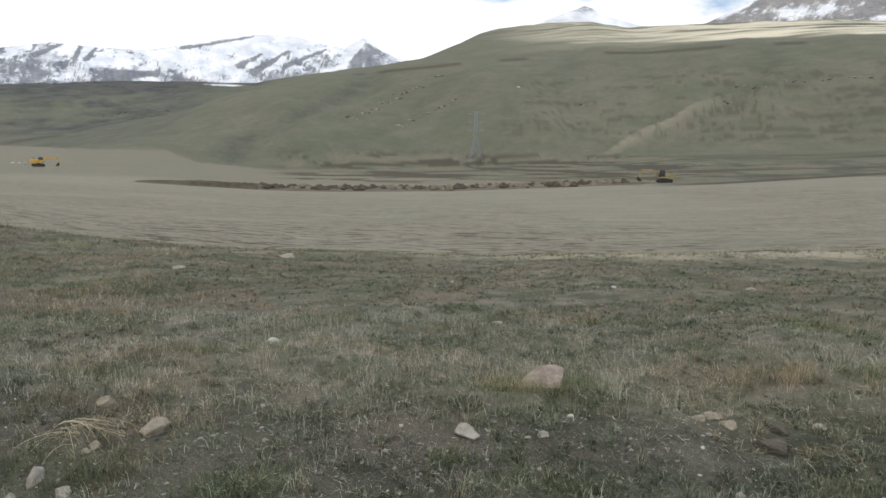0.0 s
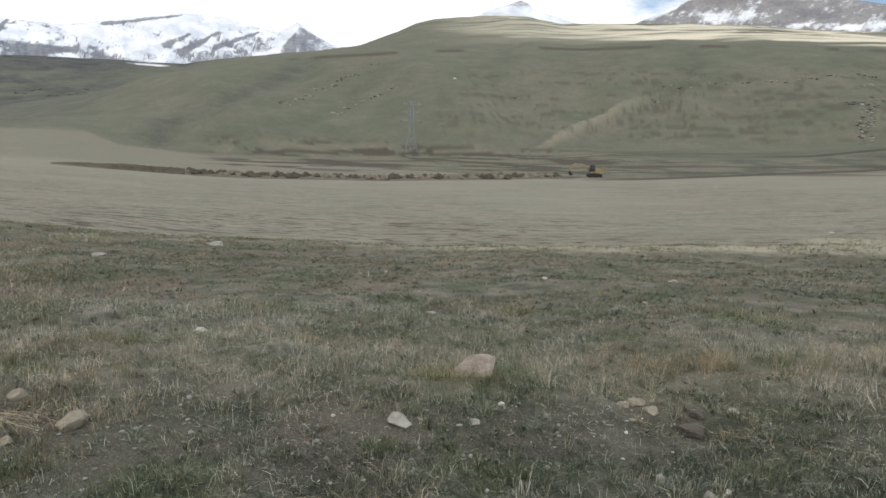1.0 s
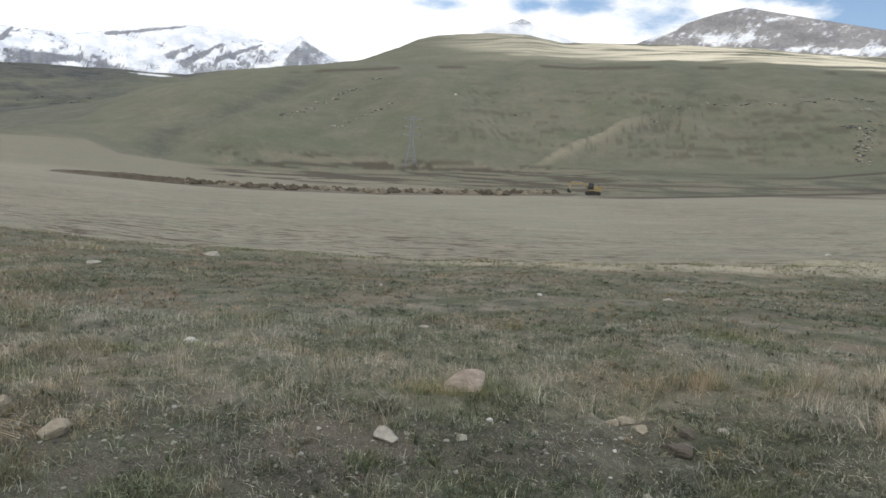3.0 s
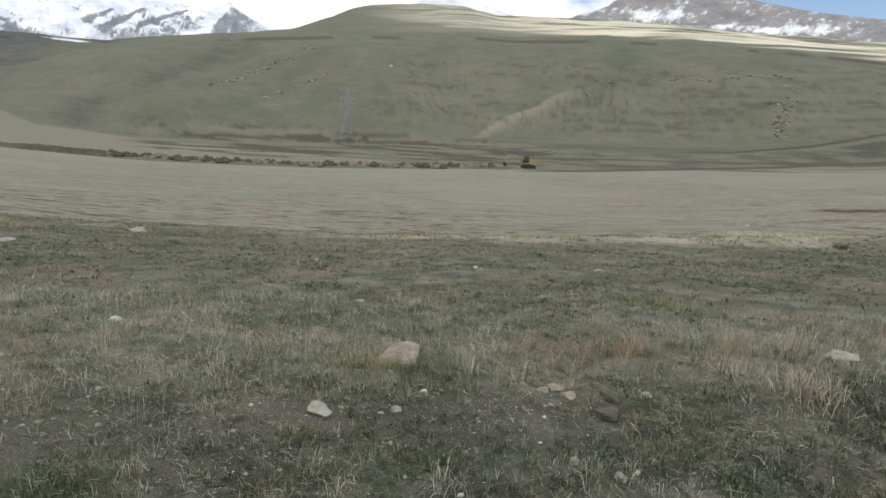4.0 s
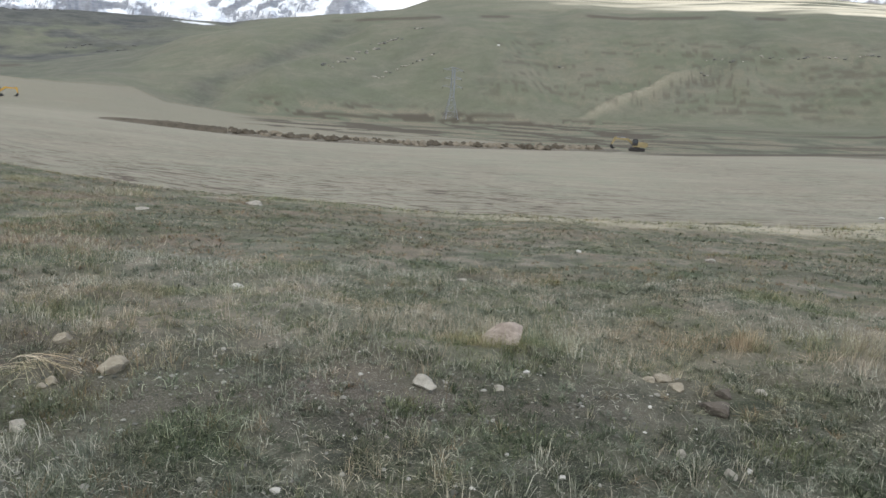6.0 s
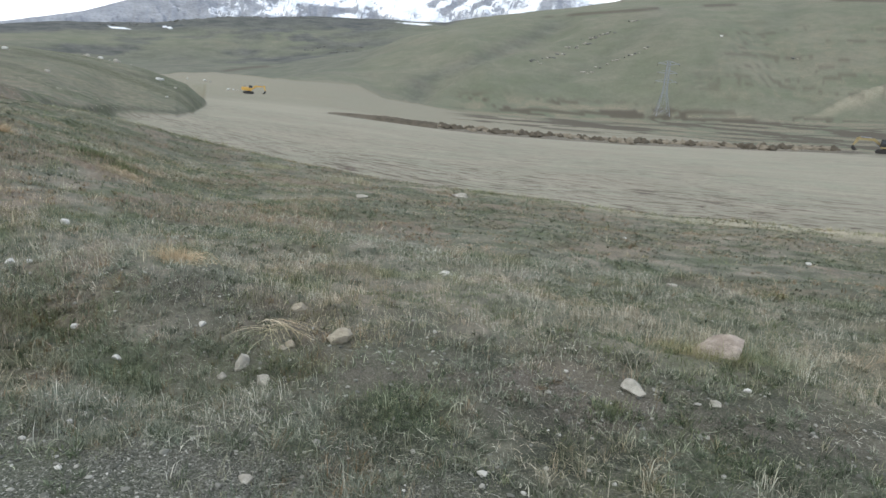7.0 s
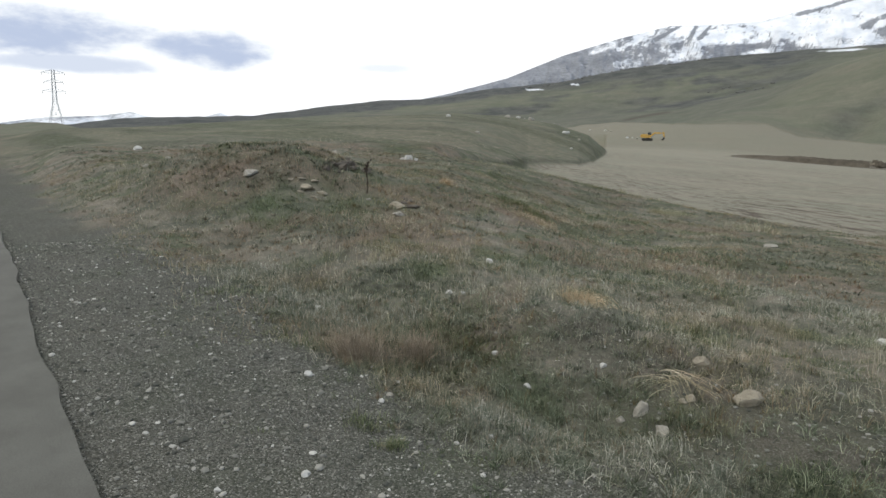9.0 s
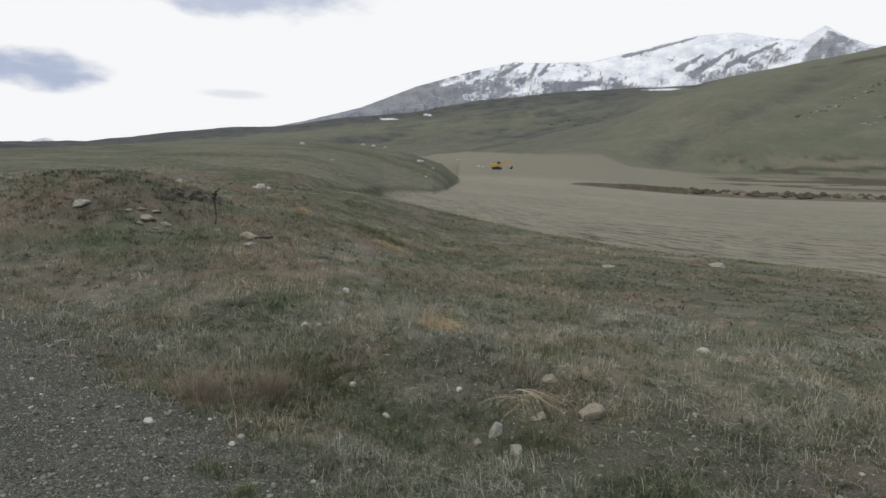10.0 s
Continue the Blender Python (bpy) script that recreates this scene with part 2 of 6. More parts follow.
c = g.mix(g.attr("track"), c, (0.075, 0.064, 0.049))
c = g.mix(g.attr("gravel"), c, gravel)
c = g.mix(g.attr("soil"), c, soil)
g.color(c).bump(g.math("ADD", fine, g.math("ADD", g.math("MULTIPLY", mid, 1.5), g.math("MULTIPLY", gap_a, -0.5))), 0.75, 0.03)
M_GROUND = g.m

r_ = Mat("asphalt", 0.9, 0.25)
a1, a2 = r_.noise(160, 3, 0.6), r_.noise(3, 5, 0.6)
r_.color(r_.mix(r_.ramp(a1, 0.35, 0.7, 0.0, 0.6), r_.mix(r_.ramp(a2, 0.35, 0.65), (0.112, 0.109, 0.094), (0.145, 0.142, 0.124)), (0.066, 0.065, 0.058)))
r_.bump(a1, 0.4, 0.006)
M_ASPHALT = r_.m

M_STONE_PINK = simple("pinkish_stone", (0.3, 0.25, 0.21), (0.4, 0.345, 0.29), 9, 0.9, 0.2, 0, 0.5, 0.02)
M_STONE_PALE = simple("pale_stone", (0.26, 0.242, 0.2), (0.43, 0.405, 0.345), 14, 0.9, 0.2, 0, 0.5, 0.02)
M_STONE_OCHRE = simple("ochre_stone", (0.24, 0.21, 0.155), (0.37, 0.33, 0.255), 14, 0.9, 0.2, 0, 0.5, 0.02)
M_STONE_WHITE = simple("white_stone", (0.54, 0.53, 0.49), (0.4, 0.39, 0.355), 12, 0.85)
M_STONE_BROWN = simple("brown_stone", (0.085, 0.075, 0.062), (0.15, 0.13, 0.108), 9, 0.95, 0.15, 0, 0.5, 0.02)
M_ROCK_DARK = simple("dark_rock", (0.085, 0.085, 0.08), (0.19, 0.186, 0.172), 0.5, 0.95, 0.15, 0, 0.6, 0.3)
# dug earth darkened to carry the shadow on the bank and heaps
M_SPOIL_SHADED = simple("shaded_dug_soil", (0.075, 0.064, 0.048), (0.135, 0.116, 0.088), 0.5, 0.97, 0.1, 0, 0.7, 0.2)
M_SPOIL_PALE = simple("pale_dug_soil", (0.16, 0.138, 0.104), (0.27, 0.235, 0.18), 0.5, 0.97, 0.1, 0, 0.7, 0.2)
M_YELLOW = simple("yellow_paint", (0.52, 0.31, 0.05), (0.42, 0.26, 0.06), 2.0, 0.5, 0.4, 0, 0.1)
# same yellow, dulled to put the ditch-side machine's shade into its paint
M_YELLOW_SHADED = simple("shaded_yellow_paint", (0.33, 0.265, 0.13), (0.24, 0.2, 0.115), 1.5, 0.7, 0.2, 0, 0.1)
M_BLACK = simple("black_steel", (0.02, 0.02, 0.02), (0.05, 0.045, 0.04), 3.0, 0.6, 0.4, 0.3, 0.2)
M_STEEL = simple("galvanised_steel", (0.3, 0.32, 0.35), (0.24, 0.26, 0.29), 1.0, 0.6, 0.4, 0.15, 0.1)
gl = Mat("dark_glass", 0.08, 0.5)
gl.color((0.02, 0.025, 0.03))
M_GLASS = gl.m

pb = Mat("pebbles", 0.9, 0.2)
ri = pb.island()
pb.color(pb.mix(pb.ramp(ri, 0.92, 1.0), pb.mix(pb.ramp(ri, 0.25, 0.95), (0.075, 0.076, 0.064), (0.32, 0.31, 0.268)), (0.52, 0.505, 0.46)))
pb.bump(pb.noise(60), 0.3, 0.01)
M_PEBBLE = pb.m


def tinted(m, col):
    """Growth follows the same patches as the soil: rusty, lush, and light or dark clumps."""
    col = m.mix(m.ramp(m.noise(1.7, 6, 0.68), 0.4, 0.56, 0.7, 0.0), col, (0.64, 0.67, 0.62), "MULTIPLY")
    col = m.mix(m.ramp(m.noise(0.6, 4, 0.6), 0.5, 0.62, 0.0, 0.85), col, (1.06, 0.935, 0.81), "MULTIPLY")
    col = m.mix(m.ramp(m.noise(0.8, 4, 0.6, None, (1.0, 1.0, 1.0, 0.6)), 0.5, 0.61, 0.0, 0.8), col, (0.6, 0.69, 0.53), "MULTIPLY")
    return m.mix(m.ramp(m.noise(5.0, 3, 0.6), 0.42, 0.6, 0.0, 0.6), col, (0.66, 0.67, 0.63), "MULTIPLY")


def grass_mat(name, a, b, c, mixed=True):
    m = Mat(name, 0.85, 0.15)
    i = m.island()
    a, b, c = (tuple(1.25 * q for q in p) for p in (a, b, c))
    col = m.mix(m.ramp(i, 0.0, 0.6), a, b)
    col = m.mix(m.ramp(i, 0.6, 1.0), col, c)
    m.color(tinted(m, col) if mixed else col)
    m.b.inputs["Transmission Weight"].default_value = 0.0
    return m.m


M_GRASS = grass_mat("dry_grey_grass", (0.095, 0.104, 0.077), (0.27, 0.266, 0.212), (0.54, 0.515, 0.435))
M_GRASS_SLOPE = grass_mat("pale_slope_grass", (0.12, 0.13, 0.082), (0.285, 0.264, 0.194), (0.52, 0.48, 0.37))
M_GRASS_GREEN = grass_mat("green_grass", (0.075, 0.095, 0.05), (0.145, 0.16, 0.092), (0.28, 0.27, 0.18))
M_GRASS_STRAW = grass_mat("straw_grass", (0.22, 0.19, 0.142), (0.37, 0.325, 0.25), (0.54, 0.49, 0.4))
M_CLUMP = grass_mat("dark_dead_bush", (0.058, 0.056, 0.047), (0.13, 0.122, 0.1), (0.28, 0.262, 0.215))
M_GRASS_PALE = grass_mat("pale_bank_grass", (0.19, 0.187, 0.118), (0.32, 0.305, 0.205), (0.44, 0.41, 0.3))
M_GRASS_RUST = grass_mat("rusty_grass", (0.17, 0.132, 0.1), (0.27, 0.215, 0.165), (0.37, 0.315, 0.25))
M_TUFT_RUST = grass_mat("rust_brown_tuft", (0.11, 0.09, 0.066), (0.2, 0.162, 0.118), (0.33, 0.28, 0.21), False)
M_GRASS_ORANGE = grass_mat("orange_grass", (0.22, 0.165, 0.1), (0.36, 0.275, 0.17), (0.52, 0.43, 0.3), False)
cu = Mat("low_cushion_plants", 0.85, 0.15)
tone, blade = cu.attr("tone"), cu.island()
kind = cu.mix(cu.ramp(tone, 0.0, 0.3), (0.062, 0.078, 0.046), (0.09, 0.108, 0.07))
kind = cu.mix(cu.ramp(tone, 0.3, 0.55), kind, (0.172, 0.19, 0.15))
kind = cu.mix(cu.ramp(tone, 0.62, 0.78), kind, (0.2, 0.19, 0.14))
kind = cu.mix(cu.ramp(tone, 0.86, 0.95), kind, (0.225, 0.155, 0.095))
kind = cu.mix(cu.ramp(blade, 0.45, 0.0, 0.0, 0.5), kind, (0.06, 0.066, 0.045))
cu.color(tinted(cu, cu.mix(cu.ramp(blade, 0.7, 1.0, 0.0, 0.7), kind, (0.48, 0.465, 0.38))))
M_CUSHION = cu.m
M_STALK = simple("dead_stalk", (0.04, 0.03, 0.023), (0.075, 0.058, 0.042), 20)

def snow_mat(name, flecks, dark, light):
    sn = Mat(name, 0.9, 0.15)
    uv = sn.n.new("ShaderNodeCombineXYZ")
    sn.l.new(sn.attr("bearing"), uv.inputs[0])
    sn.l.new(sn.attr("rise"), uv.inputs[1])
    grain = sn.noise(5.0, 5, 0.65, uv.outputs[0], (0.7, 1.7, 1.0))
    broad_n = sn.noise(0.8, 5, 0.6, uv.outputs[0], (0.7, 1.6, 1.0))
    cov = sn.math("ADD", sn.attr("snow"), sn.math("MULTIPLY", sn.math("SUBTRACT", grain, 0.5), flecks))
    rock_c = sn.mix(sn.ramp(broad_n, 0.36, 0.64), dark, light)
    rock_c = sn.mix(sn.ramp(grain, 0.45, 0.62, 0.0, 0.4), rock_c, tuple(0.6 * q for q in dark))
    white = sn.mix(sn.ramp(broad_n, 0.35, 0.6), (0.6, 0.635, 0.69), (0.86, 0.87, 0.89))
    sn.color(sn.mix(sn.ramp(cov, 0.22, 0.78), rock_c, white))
    sn.bump(grain, 0.3, 6.0)
    return sn.m


# rock lightened and blued: the distance haze is painted into this one
M_SNOW_HAZY = snow_mat("hazy_snowy_rock", 1.3, (0.2, 0.21, 0.235), (0.3, 0.312, 0.335))
M_SNOW_FINE = snow_mat("snow_dusted_rock", 1.6, (0.225, 0.22, 0.225), (0.33, 0.318, 0.312))


# ---- shape of the land ----
def lattice(seed, size=256):
    return np.random.RandomState(seed).rand(size, size)


def vnoise(x, y, seed):
    """Smooth value noise, -1 to 1, lattice of one unit."""
    t = lattice(seed)
    xi, yi = np.floor(x).astype(int), np.floor(y).astype(int)
    fx, fy = x - xi, y - yi
    fx, fy = fx * fx * fx * (fx * (6 * fx - 15) + 10), fy * fy * fy * (fy * (6 * fy - 15) + 10)
    a, b = t[xi & 255, yi & 255], t[(xi + 1) & 255, yi & 255]
    p, q = t[xi & 255, (yi + 1) & 255], t[(xi + 1) & 255, (yi + 1) & 255]
    return 2 * ((a * (1 - fx) + b * fx) * (1 - fy) + (p * (1 - fx) + q * fx) * fy) - 1


def fbm(x, y, seed, octaves=4, gain=0.5):
    s, amp = 0 * x, 1.0
    for k in range(octaves):
        s = s + amp * vnoise(x * 2 ** k + 17.3 * k, y * 2 ** k + 9.1 * k, seed + k)
        amp *= gain
    return s


def sstep(a, b, x):
    t = np.clip((x - a) / (b - a), 0, 1)
    return t * t * (3 - 2 * t)


def knots(az, angles, values):
    return np.interp(az, angles, values)


# elevation angles of the land's great lines by bearing (degrees, right of the first view)
A_FOOT = (-180, -100, -60, -46, -40, -35, -30, -25, -20, -15, -10, 0, 10, 20, 30, 40, 50, 60, 100, 180)
E_FOOT = (-0.4, -0.4, 0.3, 1.0, 1.0, 1.15, 1.8, 1.65, 0.75, 0.3, 0.3, 0.55, 1.1, 2.05, 2.25, 2.8, 4.3, 4.5, 1.0, -0.4)
A_DITCH = (-180, -100, -50, -35, -30, -25, -20, -15, -10, 0, 10, 20, 30, 40, 50, 60, 100, 180)
E_DITCH = (-0.7, -0.6, -0.6, -0.65, -0.75, -0.9, -1.2, -1.4, -1.48, -1.36, -1.0, -0.38, 0.0, 0.4, 1.0, 1.3, 0.0, -0.7)
A_CREST = (-180, -100, -60, -40, -30, -26.6, -23, -19.3, -14, -10, -4.7, 3, 12.5, 17, 24, 31, 38, 44, 50, 62, 100, 180)
E_CREST = (-0.2, -0.2, 0.2, 0.9, 1.9, 2.8, 3.9, 5.9, 7.4, 8.2, 8.95, 9.7, 10.35, 10.15, 10.45, 10.2, 9.5, 8.65, 8.0, 7.0, 2.0, -0.2)
A_BACK = (-180, -100, -82, -78, -74.5, -69, -64.7, -57.8, -51, -45, -39, -32, -27, -20, -15.8, -13, -10, -5, -1.9, 0.9, 2.8, 4.7, 7.5, 10.4, 12.3, 15.2, 22, 29.4, 37.8, 43.8, 50, 62, 100, 180)
E_BACK = (-0.1, -0.1, -0.06, 0.4, 1.0, 1.42, 1.6, 2.7, 3.45, 4.4, 5.2, 6.3, 6.9, 7.2, 7.3, 7.8, 8.3, 9.0, 9.6, 10.9, 11.75, 12.15, 12.4, 12.6, 12.45, 12.0, 11.9, 11.6, 10.6, 9.9, 9.0, 8.0, 2.5, -0.1)
A_MOUND = (-180, -100, -82, -75, -67, -61.5, -56, -48, -43.3, -39.4, -36.5, -35.2, -34.3)
E_MOUND = (-0.6, -0.4, -0.14, 0.13, 0.9, 1.33, 1.75, 2.08, 1.95, 1.45, 0.55, -0.6, -1.6)

ROAD_D = Vector((-0.9958, 0.0917, 0.0))
ROAD_N = Vector((0.0917, 0.9958, 0.0))


def verge(x, y):
    """Distance from the road's edge, on the field's side."""
    return 0.0917 * x + 0.9958 * y - 0.21


def mound_foot(az):
    return knots(az, (-80, -50, -46, -43.5, -41.6, -37.3, -36.0, -35.3, -34.8), (30, 34, 42, 55, 68, 76, 92, 118, 135))


V_KNOT = (-400, -60, -9, -7, -3.5, 0.0, 1.2, 2.0, 3.2, 4.2, 6, 9, 14, 20, 24.5, 25.8, 28.0, 34, 60)
Z_KNOT = (-3.0, -2.2, -1.7, -1.58, -1.53, -1.585, -1.62, -1.64, -1.62, -1.58, -1.70, -1.95, -2.38, -2.78, -3.02, -3.18, -3.85, -4.05, -4.15)


def spoil(x, y):
    """The old grassed-over mound of spoil beside the verge."""
    m = np.exp(-(((x + 14.3) / 3.0) ** 2 + ((y - 6.95) / 2.35) ** 2) ** 1.4)
    return m * (0.82 + 0.12 * fbm(x / 1.3, y / 1.3, 13, 3))


def land(az, r):
    """Height over the eye's level of the bare land at bearing az (degrees) and distance r."""
    x, y = r * np.sin(np.radians(az)), r * np.cos(np.radians(az))
    v = verge(x, y)
    # roadside bench, slope and bank to the field
    near = np.interp(v, V_KNOT, Z_KNOT)
    near = near - 0.22 * sstep(-1.2, -2.6, x) * np.exp(-((v - 2.75) / 0.7) ** 2)
    near = near + 0.16 * sstep(1.5, 4.5, x) * sstep(2.2, 4.5, v)
    near = near + sstep(8, 30, x) * sstep(10, 24, v) * 0.55 + sstep(26, 29, v) * sstep(5, 26, x) * 0.75 + 0.3 * sstep(2, 24, x) * sstep(20, 24, v) * sstep(30, 26.5, v)
    near = near + sstep(-8, -24, x) * sstep(8, 22, v) * 1.1
    near = near + spoil(x, y) + 0.3 * np.exp(-(((x + 8.6) / 1.8) ** 2 + ((y - 6.2) / 1.2) ** 2))
    left = np.interp(np.log(r), np.log((1, 4, 8, 12, 20, 30, 60)), (-1.58, -1.66, -1.62, -1.3, -0.95, -0.75, -0.35))
    lm = sstep(-34, -52, az) * sstep(5, 14, r) * sstep(0.8, 3.0, v)
    near = near * (1 - lm) + left * lm + lm * spoil(x, y)
    # the great lines
    tan = lambda a, e: np.tan(np.radians(knots(az, a, e)))
    zd, zf = 168 * tan(A_DITCH, E_DITCH), 420 * tan(A_FOOT, E_FOOT)
    zc, zb = 760 * tan(A_CREST, E_CREST), 1500 * tan(A_BACK, E_BACK)
    dip = zc + 0.35 * (zb - zc) - 22 * sstep(-6, -18, az) * sstep(-60, -30, az)
    lr = np.log(r)
    ks = [np.log(q) for q in (60, 168, 420, 760, 1000, 1500, 2300, 4800)]
    zs = [-4.15 + 0.55 * sstep(20, 50, az) + 1.2 * sstep(-26, -40, az), zd, zf, zc, dip, zb, 0.45 * zb, -30 + 0 * zb]
    far = np.where(lr <= ks[0], zs[0], zs[-1])
    for k in range(len(ks) - 1):
        t = np.clip((lr - ks[k]) / (ks[k + 1] - ks[k]), 0, 1)
        s = (t, t ** 1.9, 0.72 * t + 0.28 * t * t * (3 - 2 * t), t, t, t, t)[k]
        far = np.where((lr > ks[k]) & (lr <= ks[k + 1]), zs[k] * (1 - s) + zs[k + 1] * s, far)
    z = near + (far - near) * sstep(30, 62, r)
    # the low hill beside the field, with its cut edge
    crest = 130 * tan(A_MOUND, E_MOUND)
    rb = mound_foot(az)
    top = np.maximum(132, rb + 18)
    up = 0.14 * sstep(rb - 2, rb + 3, r) + 0.86 * (np.clip((r - rb) / (top - rb), 0, 1) * 0.4 + 0.6 * sstep(rb, top, r))
    dome = np.where(r < top, z + (crest - z) * up, crest - (crest + 2.5) * sstep(130, 330, r))
    inside = sstep(-34.2, -35.0, az) * (az > -120)
    z = np.where(r > 25, np.maximum(z, z + (dome - z) * inside * sstep(25, 40, r) * sstep(0, 12, v)), z)
    z = np.where((r > 135) & (r < 520) & (az < -35) & (az > -120), np.where(r < 330, np.minimum(z, np.maximum(dome, -2.0)), z), z)
    return z


def trench(az, r, z):
    """The dug ditch with its two banks, along the far side of the field."""
    on = sstep(-26.0, -24.0, az) * sstep(17.6, 16.6, az)
    d = r - 168 - 3.0 * np.sin(np.radians(az * 6))
    return z + on * (-1.5 * np.exp(-(d / 1.5) ** 2) + 0.55 * np.exp(-((d - 5.0) / 2.4) ** 2))


def relief(az, r, z):
    x, y = r * np.sin(np.radians(az)), r * np.cos(np.radians(az))
    v = verge(x, y)
    off_road = sstep(0.0, 0.8, v) + sstep(-7.0, -8.0, v)
    a = 0.05 * fbm(x / 1.1, y / 1.1, 3, 2) * sstep(45, 18, r) + 0.02 * fbm(x / 0.3, y / 0.3, 5, 2) * sstep(13, 7, r) + 0.028 * sstep(1.2, 2.4, v) * fbm(x / 0.34, y / 0.26, 7, 3) * sstep(11, 6, r) + 0.07 * sstep(5, 15, r) * fbm(x / 4.5, y / 4.5, 11, 2) + 0.35 * sstep(25, 90, r) * fbm(x / 30, y / 30, 21, 3)
    fieldness = field_zone(az, r, x, y)
    a = a * (1 - 0.65 * fieldness)
    # clods and ruts of the worked field
    a = a + fieldness * 0.07 * fbm(x / 9.0, y / 1.3, 31, 3) * sstep(120, 50, r)
    # gullies down the hill face, spurs and terraces
    face = sstep(400, 470, r) * sstep(900, 640, r)
    a = a + face * (6.0 * fbm(az / 8.0 + 1.5 * np.log(r), np.log(r) * 1.6, 41, 3, 0.4) + 1.3 * fbm(az / 2.0 + 5 * np.log(r), np.log(r) * 5.0, 47, 3, 0.4))
    line = spur_line(az, np.degrees(np.arctan2(z, r)) + 0.45)
    low = face * sstep(640, 540, r)
    a = a + low * np.where(line > 0, 8.0 * np.exp(-line / 2.6), 8.0 * np.exp(-(line / 0.9) ** 2))
    el0 = np.degrees(np.arctan2(z, r))
    for e, q, deep in gullies:
        a = a - face * deep * np.exp(-((az - np.interp(el0, e, q)) / 1.5) ** 2) + face * 0.35 * deep * np.exp(-((az - np.interp(el0, e, q) - 2.0) / 1.0) ** 2)
    back = sstep(820, 1100, r)
    a = a + back * sstep(2300, 1300, r) * 4.0 * fbm(x / 160, y / 160, 61, 5)
    return z + a * np.clip(off_road, 0, 1)


# elevations, bearings and depth
gullies = (((2.4, 4.5, 6.3, 7.7), (-17.6, -12.9, -9.2, -6.6), 6.0), ((1.5, 5.0, 8.5), (-9.5, -3.0, 1.5), 2.0), ((2.0, 5.0, 9.0), (3.0, 6.0, 10.5), 2.2), ((2.4, 4.2, 5.8, 8.0), (18.6, 21.6, 23.4, 26.0), 3.0), ((2.2, 6.0, 9.0), (29.0, 31.5, 36.0), 1.2))


def spur_line(az, el):
    """Bearing off the crest of the spur that climbs the hill face."""
    return az - np.interp(el, (1.0, 2.3, 4.2, 6.2, 8.0), (11.7, 14.1, 17.6, 22.1, 26.5))


def field_zone(az, r, x, y, far=True):
    v = verge(x, y)
    start = np.interp(x, (8, 20, 39, 56), (0.0, 4.0, 14.0, 19.0))
    f = sstep(25.6, 27.2, v - start + 1.2 * fbm(x / 8, y / 8, 71, 3))
    if far:
        f = f * sstep(1.16, 0.86, r / foot_r(az) + 0.06 * fbm(x / 60, y / 25, 75, 3))
    f = f * sstep(-42.5, -40.0, az + 0.03 * (r - 70) * (r < 70))
    rb = mound_foot(az)
    return f * (1 - (az < -34.9) * sstep(rb - 1.2, rb + 1.2, r) * sstep(-34.9, -35.1, az) * sstep(172, 158, r))


def foot_r(az):
    return knots(az, (-60, -35, -30, -25, -20, -15, 0, 12, 20, 52), (420, 470, 500, 470, 420, 330, 300, 280, 260, 240))


azs = np.concatenate([np.arange(-180, -92, 4.0), np.arange(-92, -45, 0.3), np.arange(-45, -33, 0.1), np.arange(-33, 11, 0.3), np.arange(11, 26.95, 0.15), np.arange(27, 60, 0.3), np.arange(60, 180, 4.0)])
rs = np.exp(np.concatenate([np.linspace(math.log(0.25), math.log(2.0), 14)[:-1], np.linspace(math.log(2.0), math.log(158), 290)[:-1], np.log(np.arange(158, 182, 0.6)), np.linspace(math.log(182.5), math.log(1700), 170), np.linspace(math.log(1850), math.log(4700), 10)]))
AZ, RR = np.meshgrid(azs, rs, indexing="ij")
ZZ = land(AZ, RR)
# round the breaks of slope
for _ in range(3):
    s = ZZ.copy()
    w = sstep(20, 60, RR[:, 1:-1])
    s[:, 1:-1] = ZZ[:, 1:-1] * (1 - 0.5 * w) + 0.25 * w * (ZZ[:, :-2] + ZZ[:, 2:])
    ZZ = s
spur = spur_line(AZ, np.degrees(np.arctan2(ZZ, RR)) + 0.45)
ZZ = EYE + relief(AZ, RR, trench(AZ, RR, ZZ))


def ground_z(x, y):
    """Height of the finished ground."""
    r, az = max(math.hypot(x, y), 0.26), math.degrees(math.atan2(x, y))
    i = min(max(int(np.searchsorted(azs, az)) - 1, 0), len(azs) - 2)
    j = min(max(int(np.searchsorted(rs, r)) - 1, 0), len(rs) - 2)
    s = (az - azs[i]) / (azs[i + 1] - azs[i])
    t = (r - rs[j]) / (rs[j + 1] - rs[j])
    return float((ZZ[i, j] * (1 - s) + ZZ[i + 1, j] * s) * (1 - t) + (ZZ[i, j + 1] * (1 - s) + ZZ[i + 1, j + 1] * s) * t)


def ground_many(x, y):
    r, az = np.maximum(np.hypot(x, y), 0.26), np.degrees(np.arctan2(x, y))
    i = np.clip(np.searchsorted(azs, az) - 1, 0, len(azs) - 2)
    j = np.clip(np.searchsorted(rs, r) - 1, 0, len(rs) - 2)
    s, t = (az - azs[i]) / (azs[i + 1] - azs[i]), (r - rs[j]) / (rs[j + 1] - rs[j])
    return (ZZ[i, j] * (1 - s) + ZZ[i + 1, j] * s) * (1 - t) + (ZZ[i, j + 1] * (1 - s) + ZZ[i + 1, j + 1] * s) * t


def polar(az, r):
    return r * math.sin(radians(az)), r * math.cos(radians(az))


